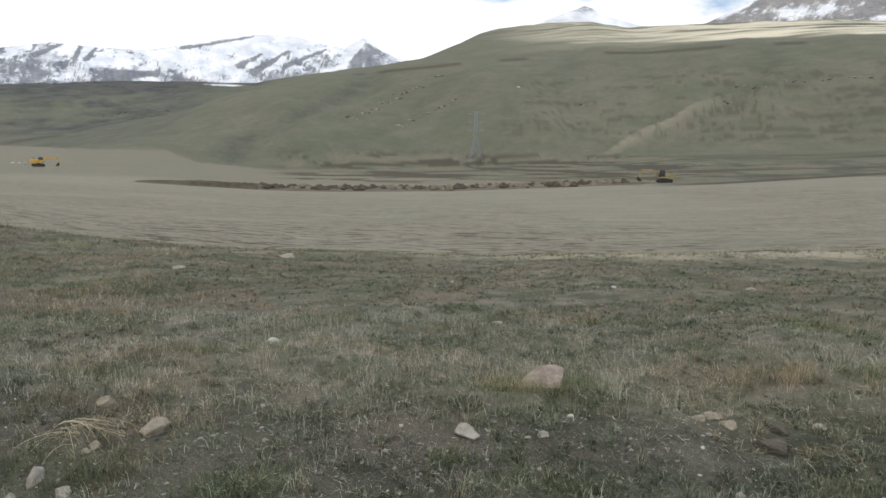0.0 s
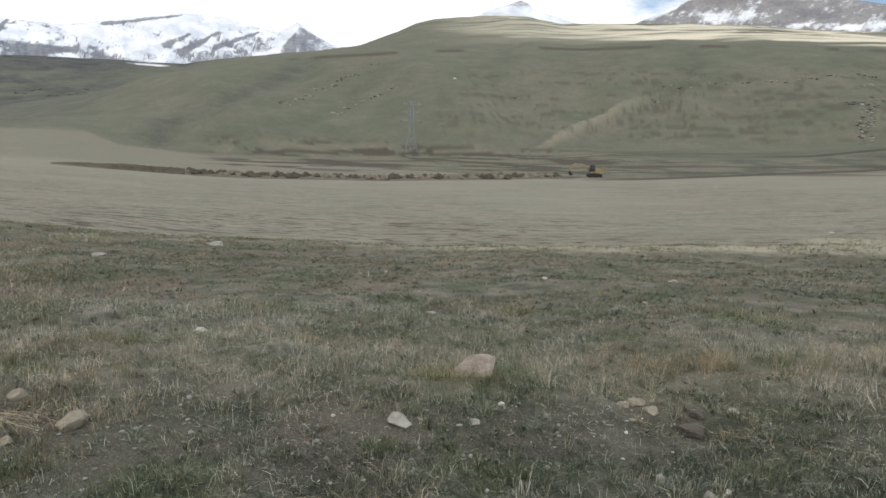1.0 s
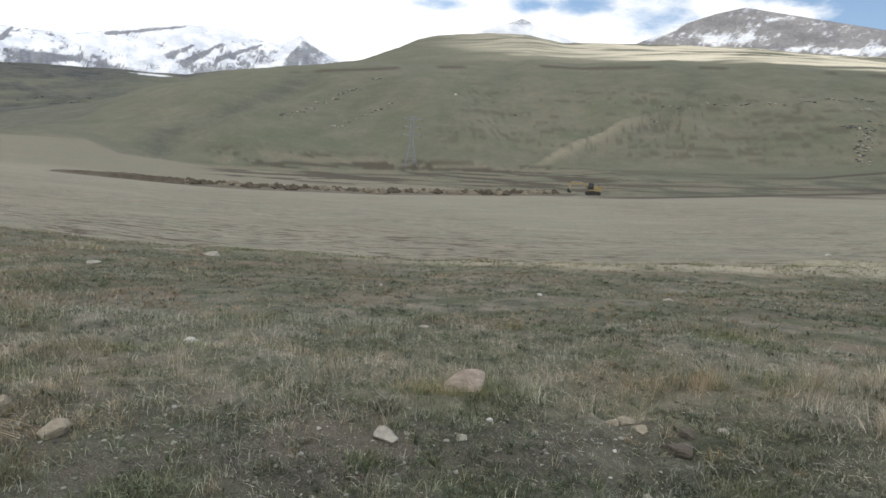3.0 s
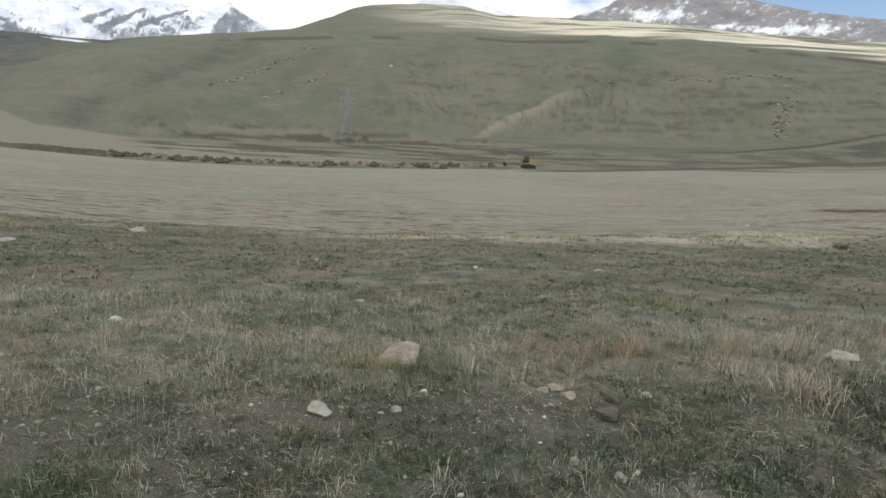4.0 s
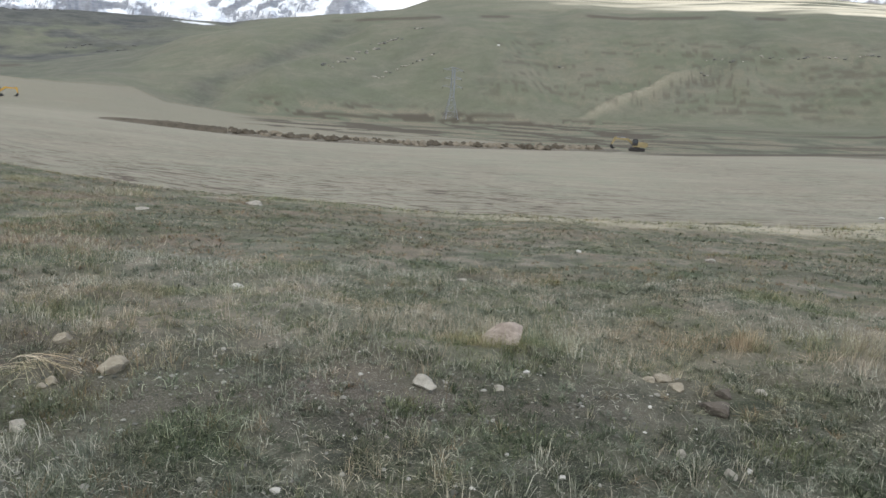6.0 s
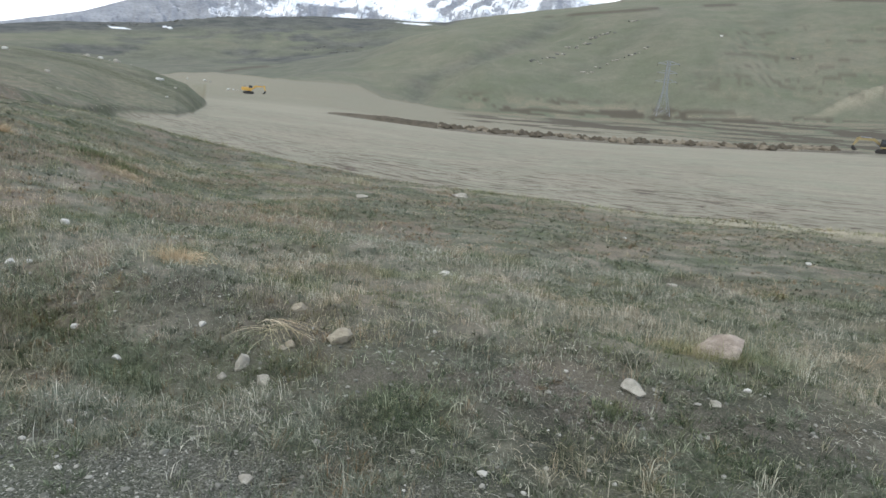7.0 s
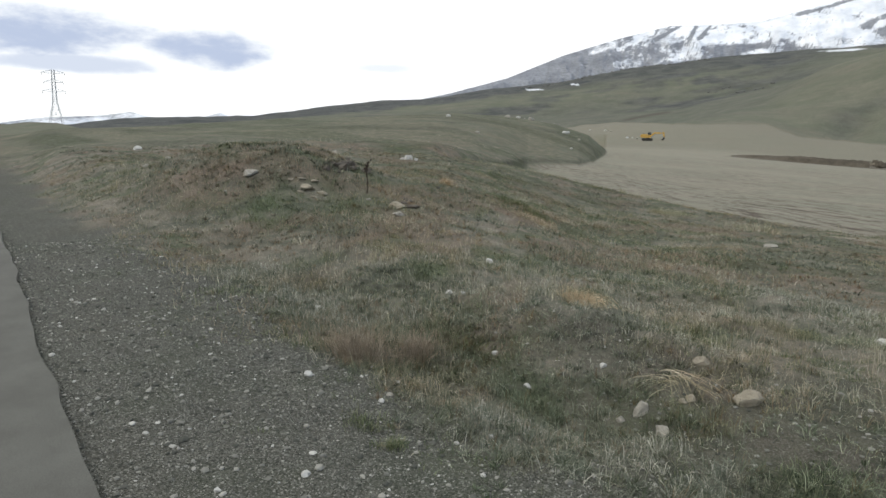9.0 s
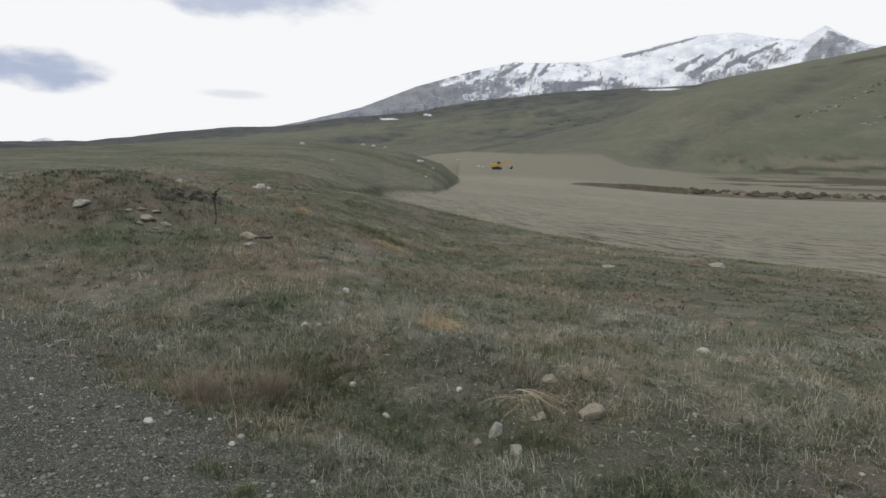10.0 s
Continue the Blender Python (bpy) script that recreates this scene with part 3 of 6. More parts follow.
def mesh_from(name, verts, faces, mat, smooth=False):
    """faces: an int array, n x 3 or n x 4."""
    me = bpy.data.meshes.new(name)
    verts, faces = np.asarray(verts, dtype=np.float32), np.asarray(faces, dtype=np.int32)
    k = faces.shape[1]
    me.vertices.add(len(verts))
    me.vertices.foreach_set("co", verts.ravel())
    me.loops.add(faces.size)
    me.loops.foreach_set("vertex_index", faces.ravel())
    me.polygons.add(len(faces))
    me.polygons.foreach_set("loop_start", np.arange(0, faces.size, k, dtype=np.int32))
    me.update(calc_edges=True)
    me.validate()
    me.polygons.foreach_set("use_smooth", np.full(len(me.polygons), smooth, dtype=bool))
    if mat:
        me.materials.append(mat)
    return me


def add_attr(me, name, values):
    a = me.attributes.new(name, "FLOAT", "POINT")
    a.data.foreach_set("value", np.asarray(values, dtype=np.float32).ravel())


# one sheet of ground round the camera, to the horizon
na, nr = AZ.shape
gx, gy = RR * np.sin(np.radians(AZ)), RR * np.cos(np.radians(AZ))
co = np.stack([gx, gy, ZZ], -1).reshape(-1, 3)
ii, jj = np.meshgrid(np.arange(na), np.arange(nr - 1), indexing="ij")
i2 = (ii + 1) % na
quads = np.stack([ii * nr + jj, ii * nr + jj + 1, i2 * nr + jj + 1, i2 * nr + jj], -1).reshape(-1, 4)
quads = quads[:, ::-1]
co = np.vstack([co, [[0, 0, ground_z(0.0, 0.25)]]])
g_me = mesh_from("ground", co, quads, M_GROUND, True)
ground = tagged(new("ground", g_me), "rough steppe ground with dry grass and soil", "ground", kind="structure")

V = verge(gx, gy)
EL = np.degrees(np.arctan2(ZZ - EYE, RR))
# the worked field ends in a clear line at the foot of the hills
field_top = np.interp(AZ, (-60, -45, -34, -30, -27.5, -25.7, -23, -21.6, -20.6, -18.7, -15.8, -12.4, -5, 10, 16, 22.8, 37.7, 44.9, 50.7, 60), (1.2, 1.5, 1.75, 1.6, 1.53, 1.6, 1.67, 1.13, 0.72, 0.6, 0.24, 0.06, -0.1, -0.6, -0.7, -0.36, 0.78, 1.5, 2.0, 2.8))
zone_field = field_zone(AZ, RR, gx, gy, False) * (1 - 0.5 * sstep(185, 230, RR)) * np.maximum(sstep(186, 168, RR) * sstep(19, 12, AZ), sstep(0.08, -0.06, EL - field_top + 0.07 * fbm(AZ / 1.6, EL / 0.6, 73, 3)) * (RR < 640))
zone_gravel = sstep(2.4, 1.65, V + 0.9 * sstep(7, 16, RR) + 0.35 * fbm(gx / 0.8, gy / 0.8, 81, 3)) * sstep(60, 20, RR)
bare = np.exp(-(((gx - 0.2) / 1.25) ** 2 + ((gy - 3.68) / 0.36) ** 2)) + 0.6 * np.exp(-(((gx + 1.9) / 0.95) ** 2 + ((gy - 3.75) / 0.5) ** 2)) + 0.35 * np.exp(-(((gx + 3.6) / 1.2) ** 2 + ((gy - 4.3) / 0.35) ** 2))
zone_soil_shade = np.clip(bare + 0.25 * fbm(gx / 0.35, gy / 0.35, 91, 3) * (bare > 0.1), 0, 1) * 0.9
zone_hill = (AZ > -130) * sstep(170, 200, RR)
zone_hill = np.maximum(zone_hill, sstep(45, 110, RR) * sstep(-34.8, -35.2, AZ) * sstep(172, 158, RR) * 0.4)
heath_n = fbm(gx / 90, gy / 90, 101, 4)
zone_heath_shade = sstep(1150, 1350, RR) * sstep(-12, -22, AZ) * 0.85 + sstep(430, 560, RR) * sstep(1150, 1000, RR) * sstep(-22, -29, AZ - (RR - 500) * 0.02) * 0.3 + sstep(850, 950, RR) * sstep(-16, -24, AZ) * sstep(0.1, 0.5, heath_n) * 0.55
zone_dry = np.clip(sstep(-0.05, 0.6, fbm(gx / 1.6, gy / 1.6, 111, 4)) * sstep(4, 6, V) * sstep(27, 24, V) * (0.65 - 0.45 * sstep(-5, -12, gx)), 0, 1)
zone_dry = np.maximum(zone_dry, sstep(40, 70, RR) * sstep(-34.8, -35.2, AZ) * sstep(172, 158, RR) * (0.55 * sstep(-0.1, 0.55, fbm(gx / 16 - gy / 40, gy / 9, 115, 4))))
zone_dry = np.maximum(zone_dry, sstep(3.7, 4.5, V) * sstep(7.2, 5.6, V + 0.5 * fbm(gx / 2, gy / 2, 117, 3)) * sstep(22, 9, RR) * sstep(-0.8, 1.6, gx) * 0.5)
# dry grass on the spur, also painting its crest as lit
zone_dry = np.maximum(zone_dry, 0.75 * sstep(-0.1, 0.03, spur) * sstep(1.5, 0.0, spur) * sstep(405, 440, RR) * sstep(6.9, 5.6, np.degrees(np.arctan2(ZZ - EYE, RR))) * (RR < 800))
zone_dry = np.maximum(zone_dry, sstep(20.5, 22.5, V + 0.8 * fbm(gx / 3, gy / 3, 157, 3)) * (1 - zone_field) * (RR < 75) * sstep(-20, 10, AZ) * 0.9)
zone_dry = np.maximum(zone_dry, 0.7 * sstep(185, 230, RR) * (zone_field > 0.05) * (RR < 640))
# sunlit plateau behind the crest: the sunshine is painted as pale ground
zone_straw_sunlit = sstep(765, 820, RR) * sstep(1.0, 12, AZ) * (0.55 + 0.45 * sstep(10, 24, AZ)) * sstep(1.7, 0.9, np.abs(fbm(gx / 260, gy / 60, 121, 3)) + 0.9)
zone_straw_sunlit = zone_straw_sunlit * (0.25 + 0.75 * sstep(-0.25, 0.15, EL + 0.15 * fbm(AZ / 4.0, EL / 0.2, 123, 3) - np.interp(AZ, (0, 5, 12, 20, 30, 36, 40, 50), (11.4, 11.3, 11.2, 10.95, 10.5, 9.8, 9.3, 7.6))))
d_tr = RR - 168 - 3.0 * np.sin(np.radians(AZ * 6))
on_tr = sstep(-26.0, -24.0, AZ) * sstep(19.5, 17.5, AZ)
# disturbed soil by the ditch, with its long shadow line painted in
zone_soil_shade = np.maximum(zone_soil_shade, on_tr * sstep(6.0, 3.6, np.abs(d_tr - 2.2 + 0.8 * fbm(AZ / 0.5, RR / 6, 87, 3))) * 0.8)
# cart tracks along the foot of the hills
tr_el = np.interp(AZ, (20, 22.7, 34.8, 40.3, 44.7, 50.4, 60), (1.35, 1.4, 1.84, 2.56, 3.57, 4.39, 5.8))
ft_el = np.interp(AZ, (16, 22.8, 37.7, 44.9, 50.7, 60), (-0.75, -0.38, 0.81, 1.57, 2.08, 2.9))
zone_track = sstep(0.12, 0.04, np.abs(EL - tr_el)) * sstep(26, 36, AZ) * (RR > 190) * (RR < 700)
zone_track = np.maximum(zone_track, 1.0 * sstep(0.14, 0.07, np.abs(EL + 2.13 - 0.086 * (AZ - 42.6) + 0.02 * fbm(AZ, AZ * 0 + 0.5, 89, 3))) * sstep(39.5, 42.5, AZ) * sstep(47.6, 46.4, AZ) * (RR > 50) * (RR < 168))
zone_track = np.maximum(zone_track, 0.9 * sstep(0.12, 0.05, np.abs(EL - ft_el)) * sstep(16, 22, AZ) * (RR > 120) * (RR < 500))
strip = sstep(0.02, 0.12, EL - ft_el) * sstep(0.12, 0.25, tr_el - EL) * sstep(18, 24, AZ) * (RR > 120) * (RR < 600)
mott = fbm(AZ / 2.6, EL / 0.3, 153, 4)
tr2 = np.interp(AZ, (-12, -4, 3, 10), (0.0, 0.1, 0.42, 1.3))
zone_track = np.maximum(zone_track, 0.6 * sstep(0.09, 0.04, np.abs(EL - tr2)) * sstep(-9, -5, AZ) * sstep(8, 4, AZ) * (RR > 190) * (RR < 700))
lines = fbm(AZ / 9.0, np.log(RR) * 42, 141, 3)
zone_track = np.maximum(zone_track, 0.75 * sstep(0.42, 0.75, lines) * sstep(185, 215, RR) * sstep(430, 330, RR) * sstep(-6, 8, AZ))
zone_heath_shade = np.maximum(zone_heath_shade, 0.9 * sstep(0.15, 0.6, fbm(AZ / 1.5, EL / 0.35, 145, 4)) * np.exp(-(((AZ + 27.5) / 3.5) ** 2 + ((EL - 5.0) / 0.7) ** 2)) * (RR > 700))
streaks = fbm(AZ / 4.5, EL / 0.16, 161, 4)
low_face = sstep(-16, -12, AZ) * sstep(26, 20, AZ) * sstep(-0.9, -0.5, EL) * sstep(2.3, 1.4, EL) * (RR > 185) * (RR < 640)
zone_track = np.maximum(zone_track, 0.9 * sstep(0.2, 0.34, streaks) * low_face)
zone_dry = np.maximum(zone_dry, 0.9 * sstep(-0.1, -0.3, streaks) * low_face)
short = fbm(AZ / 2.8, EL / 0.11, 163, 3)
high_face = sstep(2, 8, AZ) * sstep(2.5, 3.2, EL) * sstep(9.0, 8.0, EL) * (RR > 400) * (RR < 800)
zone_track = np.maximum(zone_track, 0.45 * sstep(0.47, 0.56, short) * high_face)
zone_dry = np.maximum(zone_dry, 0.5 * sstep(-0.46, -0.58, short) * high_face)
lip = np.interp(AZ, (-16, -9, -4, 3, 8, 12.5, 17, 24, 31, 38, 44, 50), (7.1, 8.25, 8.9, 9.7, 9.95, 10.3, 10.15, 10.4, 10.1, 9.5, 8.65, 8.0))
zone_track = np.maximum(zone_track, 0.8 * sstep(0.16, 0.05, np.abs(EL - lip + 0.1)) * sstep(-0.3, 0.1, fbm(AZ / 3, AZ * 0 + 0.5, 165, 3)) * sstep(-14, -8, AZ) * (RR > 600) * (RR < 900))
zone_under = sstep(1.6, 2.4, V) * sstep(4.6, 3.7, V + 0.4 * fbm(gx / 1.5, gy / 1.5, 85, 3)) * sstep(30, 10, RR) * (1 - 0.8 * sstep(-1.2, -2.6, gx))
# darker band along the low hill's foot
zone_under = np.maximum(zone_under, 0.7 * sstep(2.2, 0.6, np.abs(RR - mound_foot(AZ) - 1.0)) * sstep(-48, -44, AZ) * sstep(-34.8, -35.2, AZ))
zone_under = np.maximum(zone_under, sstep(40, 60, RR) * sstep(-34.8, -35.2, AZ) * sstep(172, 158, RR) * 0.6 * sstep(0.0, 0.5, fbm(gx / 14 - gy / 40, gy / 6, 119, 4)))
zone_under = np.maximum(zone_under, strip * (0.6 * sstep(0.1, 0.4, mott) + 0.75 * sstep(37, 41, AZ) * sstep(0.35, 0.6, tr_el - EL)))
zone_dry = np.maximum(zone_dry, strip * np.maximum(0.7 * sstep(0.0, -0.4, mott), 0.8 * sstep(0.5, 0.25, tr_el - EL) * sstep(36, 42, AZ)))
zone_under = np.maximum(zone_under, 0.95 * sstep(0.05, 0.3, fbm(AZ / 0.7, EL / 0.22, 167, 4)) * np.exp(-(((AZ + 24.6) / 2.2) ** 2 + ((EL - 4.45) / 0.35) ** 2)) * (RR > 420))
band = np.interp(AZ, A_BACK, E_BACK)
zone_heath_shade = np.maximum(zone_heath_shade, 0.95 * sstep(0.0, 0.35, EL - band + 0.3 + 0.6 * sstep(-36, -44, AZ) + 0.15 * fbm(AZ / 2.0, EL / 0.5, 155, 3)) * sstep(-12, -16, AZ) * (RR > 900))
# darker growth in the gullies, which also paints their shading
for e, q, deep in gullies:
    zone_heath_shade = np.maximum(zone_heath_shade, 0.06 * deep * np.exp(-((AZ - np.interp(EL, e, q)) / 1.2) ** 2) * sstep(430, 480, RR) * sstep(760, 680, RR))
zone_dash = zone_field * sstep(170, 110, RR) * sstep(27, 29, V) * np.maximum(sstep(-0.35, 0.35, fbm(gx / 24, gy / 18, 149, 3)) * 0.5, sstep(64, 46, V) * sstep(-0.6, 0.1, fbm(gx / 24, gy / 9, 149, 3)))
# lit edge of the spur, painted paler along its crest
zone_straw_sunlit = np.maximum(zone_straw_sunlit, 0.13 * sstep(-0.5, 0.0, spur) * sstep(1.4, 0.1, spur) * sstep(405, 440, RR) * sstep(6.8, 5.4, EL) * (RR < 800))
zone_straw_sunlit = np.maximum(zone_straw_sunlit, 0.34 * sstep(21.5, 23.5, V + 0.8 * fbm(gx / 3, gy / 3, 157, 3)) * (1 - zone_field) * (0.45 + 0.55 * sstep(-8, 16, AZ)) * sstep(-24, -16, AZ) * (RR < 75))
slope = sstep(2.0, 3.2, V) * (1 - zone_field) * sstep(48, 34, RR)
zone_rust = slope * (0.35 + 0.45 * sstep(-1, -6, gx)) * sstep(0.05, 0.5, fbm(gx / 2.1, gy / 2.1, 269, 3))
zone_lush = slope * (0.15 + 0.85 * sstep(3.8, 5.2, V)) * (0.5 + 0.3 * sstep(-1, -6, gx)) * sstep(0.0, 0.45, fbm(gx / 1.9, gy / 1.9, 267, 3))
zone_lush = np.maximum(zone_lush, 0.9 * sstep(-26, -22, gx) * sstep(7, 1, gx) * np.exp(-((V - 23.6 - 0.8 * fbm(gx / 3, gy / 3, 259, 3)) / 1.3) ** 2) * sstep(-0.35, 0.15, fbm(gx / 4.0, gy / 4.0, 271, 3)))
zone_lush = np.maximum(zone_lush, 0.55 * sstep(0.25, 0.6, spoil(gx, gy)) * sstep(-0.2, 0.3, fbm(gx / 0.9, gy / 0.9, 273, 3)))
low_hill = (1 - zone_field) * sstep(34, 55, RR) * sstep(-34.8, -35.2, AZ) * sstep(172, 158, RR) * sstep(2, 9, V)
zone_lush = np.maximum(zone_lush, low_hill * (0.25 + 0.6 * sstep(-0.15, 0.35, fbm(gx / 20 - gy / 40, gy / 6, 277, 4))))
zone_lush = np.maximum(zone_lush, 0.5 * sstep(-9, -16, gx) * sstep(5, 10, V) * (1 - zone_field) * sstep(48, 34, RR) * sstep(-0.3, 0.3, fbm(gx / 3.5, gy / 3.5, 279, 3)))
curve = np.interp(AZ, (-33.5, -31.5, -30.2), (1.9, 2.35, 2.56))
zone_track = np.maximum(zone_track, 0.7 * sstep(0.12, 0.05, np.abs(EL - curve)) * sstep(-34.2, -33.2, AZ) * sstep(-29.4, -30.6, AZ) * (RR > 200))
snowy = np.exp(-(((AZ + 41.3) / 0.9) ** 2 + ((EL - 4.3) / 0.07) ** 2)) + np.exp(-(((AZ + 18.3) / 1.6) ** 2 + ((EL - 7.02) / 0.07) ** 2)) + np.exp(-(((AZ + 38.0) / 0.5) ** 2 + ((EL - 4.75) / 0.06) ** 2))
zone_snow = sstep(0.35, 0.6, snowy + 0.25 * fbm(AZ / 0.4, EL / 0.1, 147, 3)) * (RR > 800)
for nm, zv in (("rust", zone_rust), ("lush", zone_lush), ("snow", zone_snow), ("track", zone_track), ("dash", zone_dash), ("under", zone_under), ("field", zone_field), ("gravel", zone_gravel), ("soil", zone_soil_shade), ("hill", zone_hill), ("heath", zone_heath_shade), ("dry", zone_dry), ("straw", zone_straw_sunlit)):
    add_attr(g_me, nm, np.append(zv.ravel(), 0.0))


# ---- road ----
def slab(name, u0, u1, v0, v1, top, thick, mat, wobble=0.0, step=0.25):
    """A strip along the road: u along it, v across it."""
    n = int((u1 - u0) / step) + 1
    us = np.linspace(u0, u1, n)
    o = Vector((0.02, 0.21, 0))
    vs = []
    for u in us:
        w = wobble * float(fbm(np.array([u / 1.1]), np.array([3.1]), 131, 3)[0])
        for vv, zz in ((v0, top - thick), (v0, top), (v1 + w, top), (v1 + w + 0.02, top - thick)):
            p = o + ROAD_D * u + ROAD_N * vv
            vs.append((p.x, p.y, zz))
    fs = []
    for k in range(n - 1):
        for q in range(3):
            a = 4 * k + q
            fs.append((a, a + 1, a + 5, a + 4))
    return mesh_from(name, vs, fs, mat)


road = tagged(new("road", slab("road", -300, 400, -6.6, 0.0, EYE - 1.545, 0.12, M_ASPHALT, 0.03, 0.12)), "worn grey asphalt road with crumbling edge", "road", kind="structure")


# ---- snow mountains ----
def mountain(name, label, a0, a1, r0, r1, angles, elevs, cover, seed, rough, n_a=420, n_r=46, mat=None):
    """cover(A, E) gives the snow at a bearing and elevation: 0 bare rock, 1 white."""
    aa = np.linspace(a0, a1, n_a)
    t = np.linspace(0, 1, n_r)
    A, T = np.meshgrid(aa, t, indexing="ij")
    top = r1 * np.tan(np.radians(np.interp(aa, angles, elevs)))[:, None]
    R = r0 + (r1 - r0) * T
    s = T ** 1.15
    z = -25 + (top + 25) * s
    rel = np.abs(fbm(A / 3.2 + 0.7 * T, T * 2.5, seed, 5, 0.55))
    swell = np.sin(np.pi * np.clip(T, 0, 1)) ** 0.7
    z = z + (rough * (0.45 - rel) + 0.35 * rough * fbm(A / 0.9 + T, T * 6, seed + 9, 4)) * swell
    z = z - 0.3 * rough * sstep(0.25, 0.0, ribs(A, np.degrees(np.arctan2(z, R)), seed)) * swell
    # back side, falling away
    x, y = R * np.sin(np.radians(A)), R * np.cos(np.radians(A))
    bx, by = (r1 + 700) * np.sin(np.radians(aa)), (r1 + 700) * np.cos(np.radians(aa))
    co = np.stack([np.column_stack([x, bx]), np.column_stack([y, by]), EYE + np.column_stack([z, 0.2 * top[:, 0] - 20])], -1)
    k = n_r + 1
    ii, jj = np.meshgrid(np.arange(n_a - 1), np.arange(k - 1), indexing="ij")
    q = np.stack([ii * k + jj, (ii + 1) * k + jj, (ii + 1) * k + jj + 1, ii * k + jj + 1], -1).reshape(-1, 4)
    me = mesh_from(name, co.reshape(-1, 3), q, mat or M_SNOW_HAZY, True)
    el = np.degrees(np.arctan2(z, R))
    sv = np.clip(cover(A, el), -0.6, 1.4)
    add_attr(me, "snow", np.column_stack([sv, sv[:, -1]]))
    add_attr(me, "bearing", np.column_stack([A, A[:, -1]]))
    add_attr(me, "rise", np.column_stack([el, el[:, -1]]))
    return tagged(new(name, me), label, "mountain", kind="structure")


def ribs(A, E, seed):
    """Near 0 along wavy rock ribs that climb to the right."""
    bend = fbm(A / 3.0, E / 1.6, seed + 1, 3)
    across, length = (E - 0.3 * A) / 0.95 + 0.8 * bend, A / 4.2 + E * 0.5
    return np.abs(fbm(across, length, seed + 5, 4, 0.5))


def stroke(A, E, a, b, w):
    """1 on the line between two bearings and elevations, 0 away from it."""
    dx, dy = b[0] - a[0], b[1] - a[1]
    t = np.clip(((A - a[0]) * dx + (E - a[1]) * dy) / (dx * dx + dy * dy), 0, 1)
    wide = w * (1 - 0.6 * t)
    return np.exp(-(((E - a[1] - t * dy) / wide) ** 2 + ((A - a[0] - t * dx) / (2.2 * wide)) ** 2))


def main_cover(A, E):
    base = np.interp(A, (-62, -46, -40, -34, -30, -26, -20, -14, -12, -9, -4, 9), (9.6, 8.6, 8.0, 7.2, 6.5, 6.4, 6.6, 7.4, 8.6, 8.2, 8.6, 9.0))
    c = 0.36 - 0.16 * sstep(-20, -27, A) + np.clip((E - base + 0.2 + 0.7 * fbm(A / 2.2, E / 0.8, 153, 3)) / 3.2, -1.0, 0.75)
    lean = 1 - 0.6 * sstep(9.0, 10.8, E)
    c = c - 0.75 * lean * sstep(0.22, 0.02, ribs(A, E, 151)) - 0.55 * lean * sstep(0.2, 0.02, ribs(2.1 * A, 2.1 * E, 159))
    c = c + 0.4 * lean * sstep(0.35, 0.8, ribs(1.4 * A, 1.4 * E, 163)) + 0.25 * fbm(A / 0.7, E / 0.25, 157, 3)
    for a, b, w in (((-21.4, 9.68), (-16.0, 10.94), 0.13), ((-13.6, 8.7), (-10.15, 10.23), 0.13), ((-15.9, 8.25), (-13.1, 10.0), 0.2), ((-17.2, 8.6), (-15.4, 9.6), 0.2), ((-26.5, 7.35), (-23.6, 7.5), 0.35), ((-31.5, 8.3), (-29.8, 9.2), 0.12), ((-28.2, 8.3), (-27.6, 9.1), 0.12), ((-29.0, 8.2), (-28.6, 9.2), 0.1)):
        c = c - 1.5 * stroke(A, E, a, b, w)
    # the peak's shadowed flank, painted grey by thinner snow, with a white arete beside it
    flank = sstep(0.0, 0.15, 11.15 - 0.52 * (A + 7.0) - E) * sstep(0.0, 0.3, A + 6.9 - (E - 11.2) / 1.4) * (A < -1)
    c = c * (1 - flank) + flank * (0.3 + 0.5 * fbm(A / 0.6 - E / 2, E / 0.9, 167, 3))
    return c + 0.8 * stroke(A, E, (-9.3, 8.4), (-7.0, 11.2), 0.3)


def dusted_cover(A, E):
    c = 0.08 + 0.4 * fbm(A / 0.4 - E / 0.5, E / 0.2, 173, 4) + 0.2 * fbm(A / 2.0, E / 0.6, 175, 3)
    for a, e, wa, we, k in ((26.9, 12.4, 1.1, 0.45, 1.0), (29.4, 12.4, 1.3, 0.5, 0.75), (33.6, 11.35, 1.6, 0.25, 0.9), (37.2, 11.1, 2.2, 0.2, 0.9), (40.0, 11.1, 1.6, 0.3, 0.5), (31.3, 13.6, 1.0, 0.25, 0.5)):
        c = c + k * np.exp(-(((A - a) / wa) ** 2 + ((E - e) / we) ** 2))
    return c + stroke(A, E, (22.2, 12.45), (24.6, 13.5), 0.28)


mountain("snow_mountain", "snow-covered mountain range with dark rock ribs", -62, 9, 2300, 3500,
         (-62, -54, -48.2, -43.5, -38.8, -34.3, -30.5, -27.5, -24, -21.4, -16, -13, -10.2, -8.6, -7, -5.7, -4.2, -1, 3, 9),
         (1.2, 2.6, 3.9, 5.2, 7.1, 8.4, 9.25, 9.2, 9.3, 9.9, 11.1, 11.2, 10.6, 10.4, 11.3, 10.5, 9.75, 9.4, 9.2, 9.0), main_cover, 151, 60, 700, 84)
mountain("snow_mountain", "bare mountain dusted with snow", 17, 70, 2100, 3000,
         (17, 20, 22.5, 24.7, 27.1, 29.15, 33.1, 36.15, 39.3, 45.2, 49.5, 70), (10.5, 11.6, 12.6, 13.5, 14.2, 14.55, 13.7, 13.0, 12.25, 11.27, 10.45, 7.0), dusted_cover, 171, 40, 440, 70, M_SNOW_FINE)
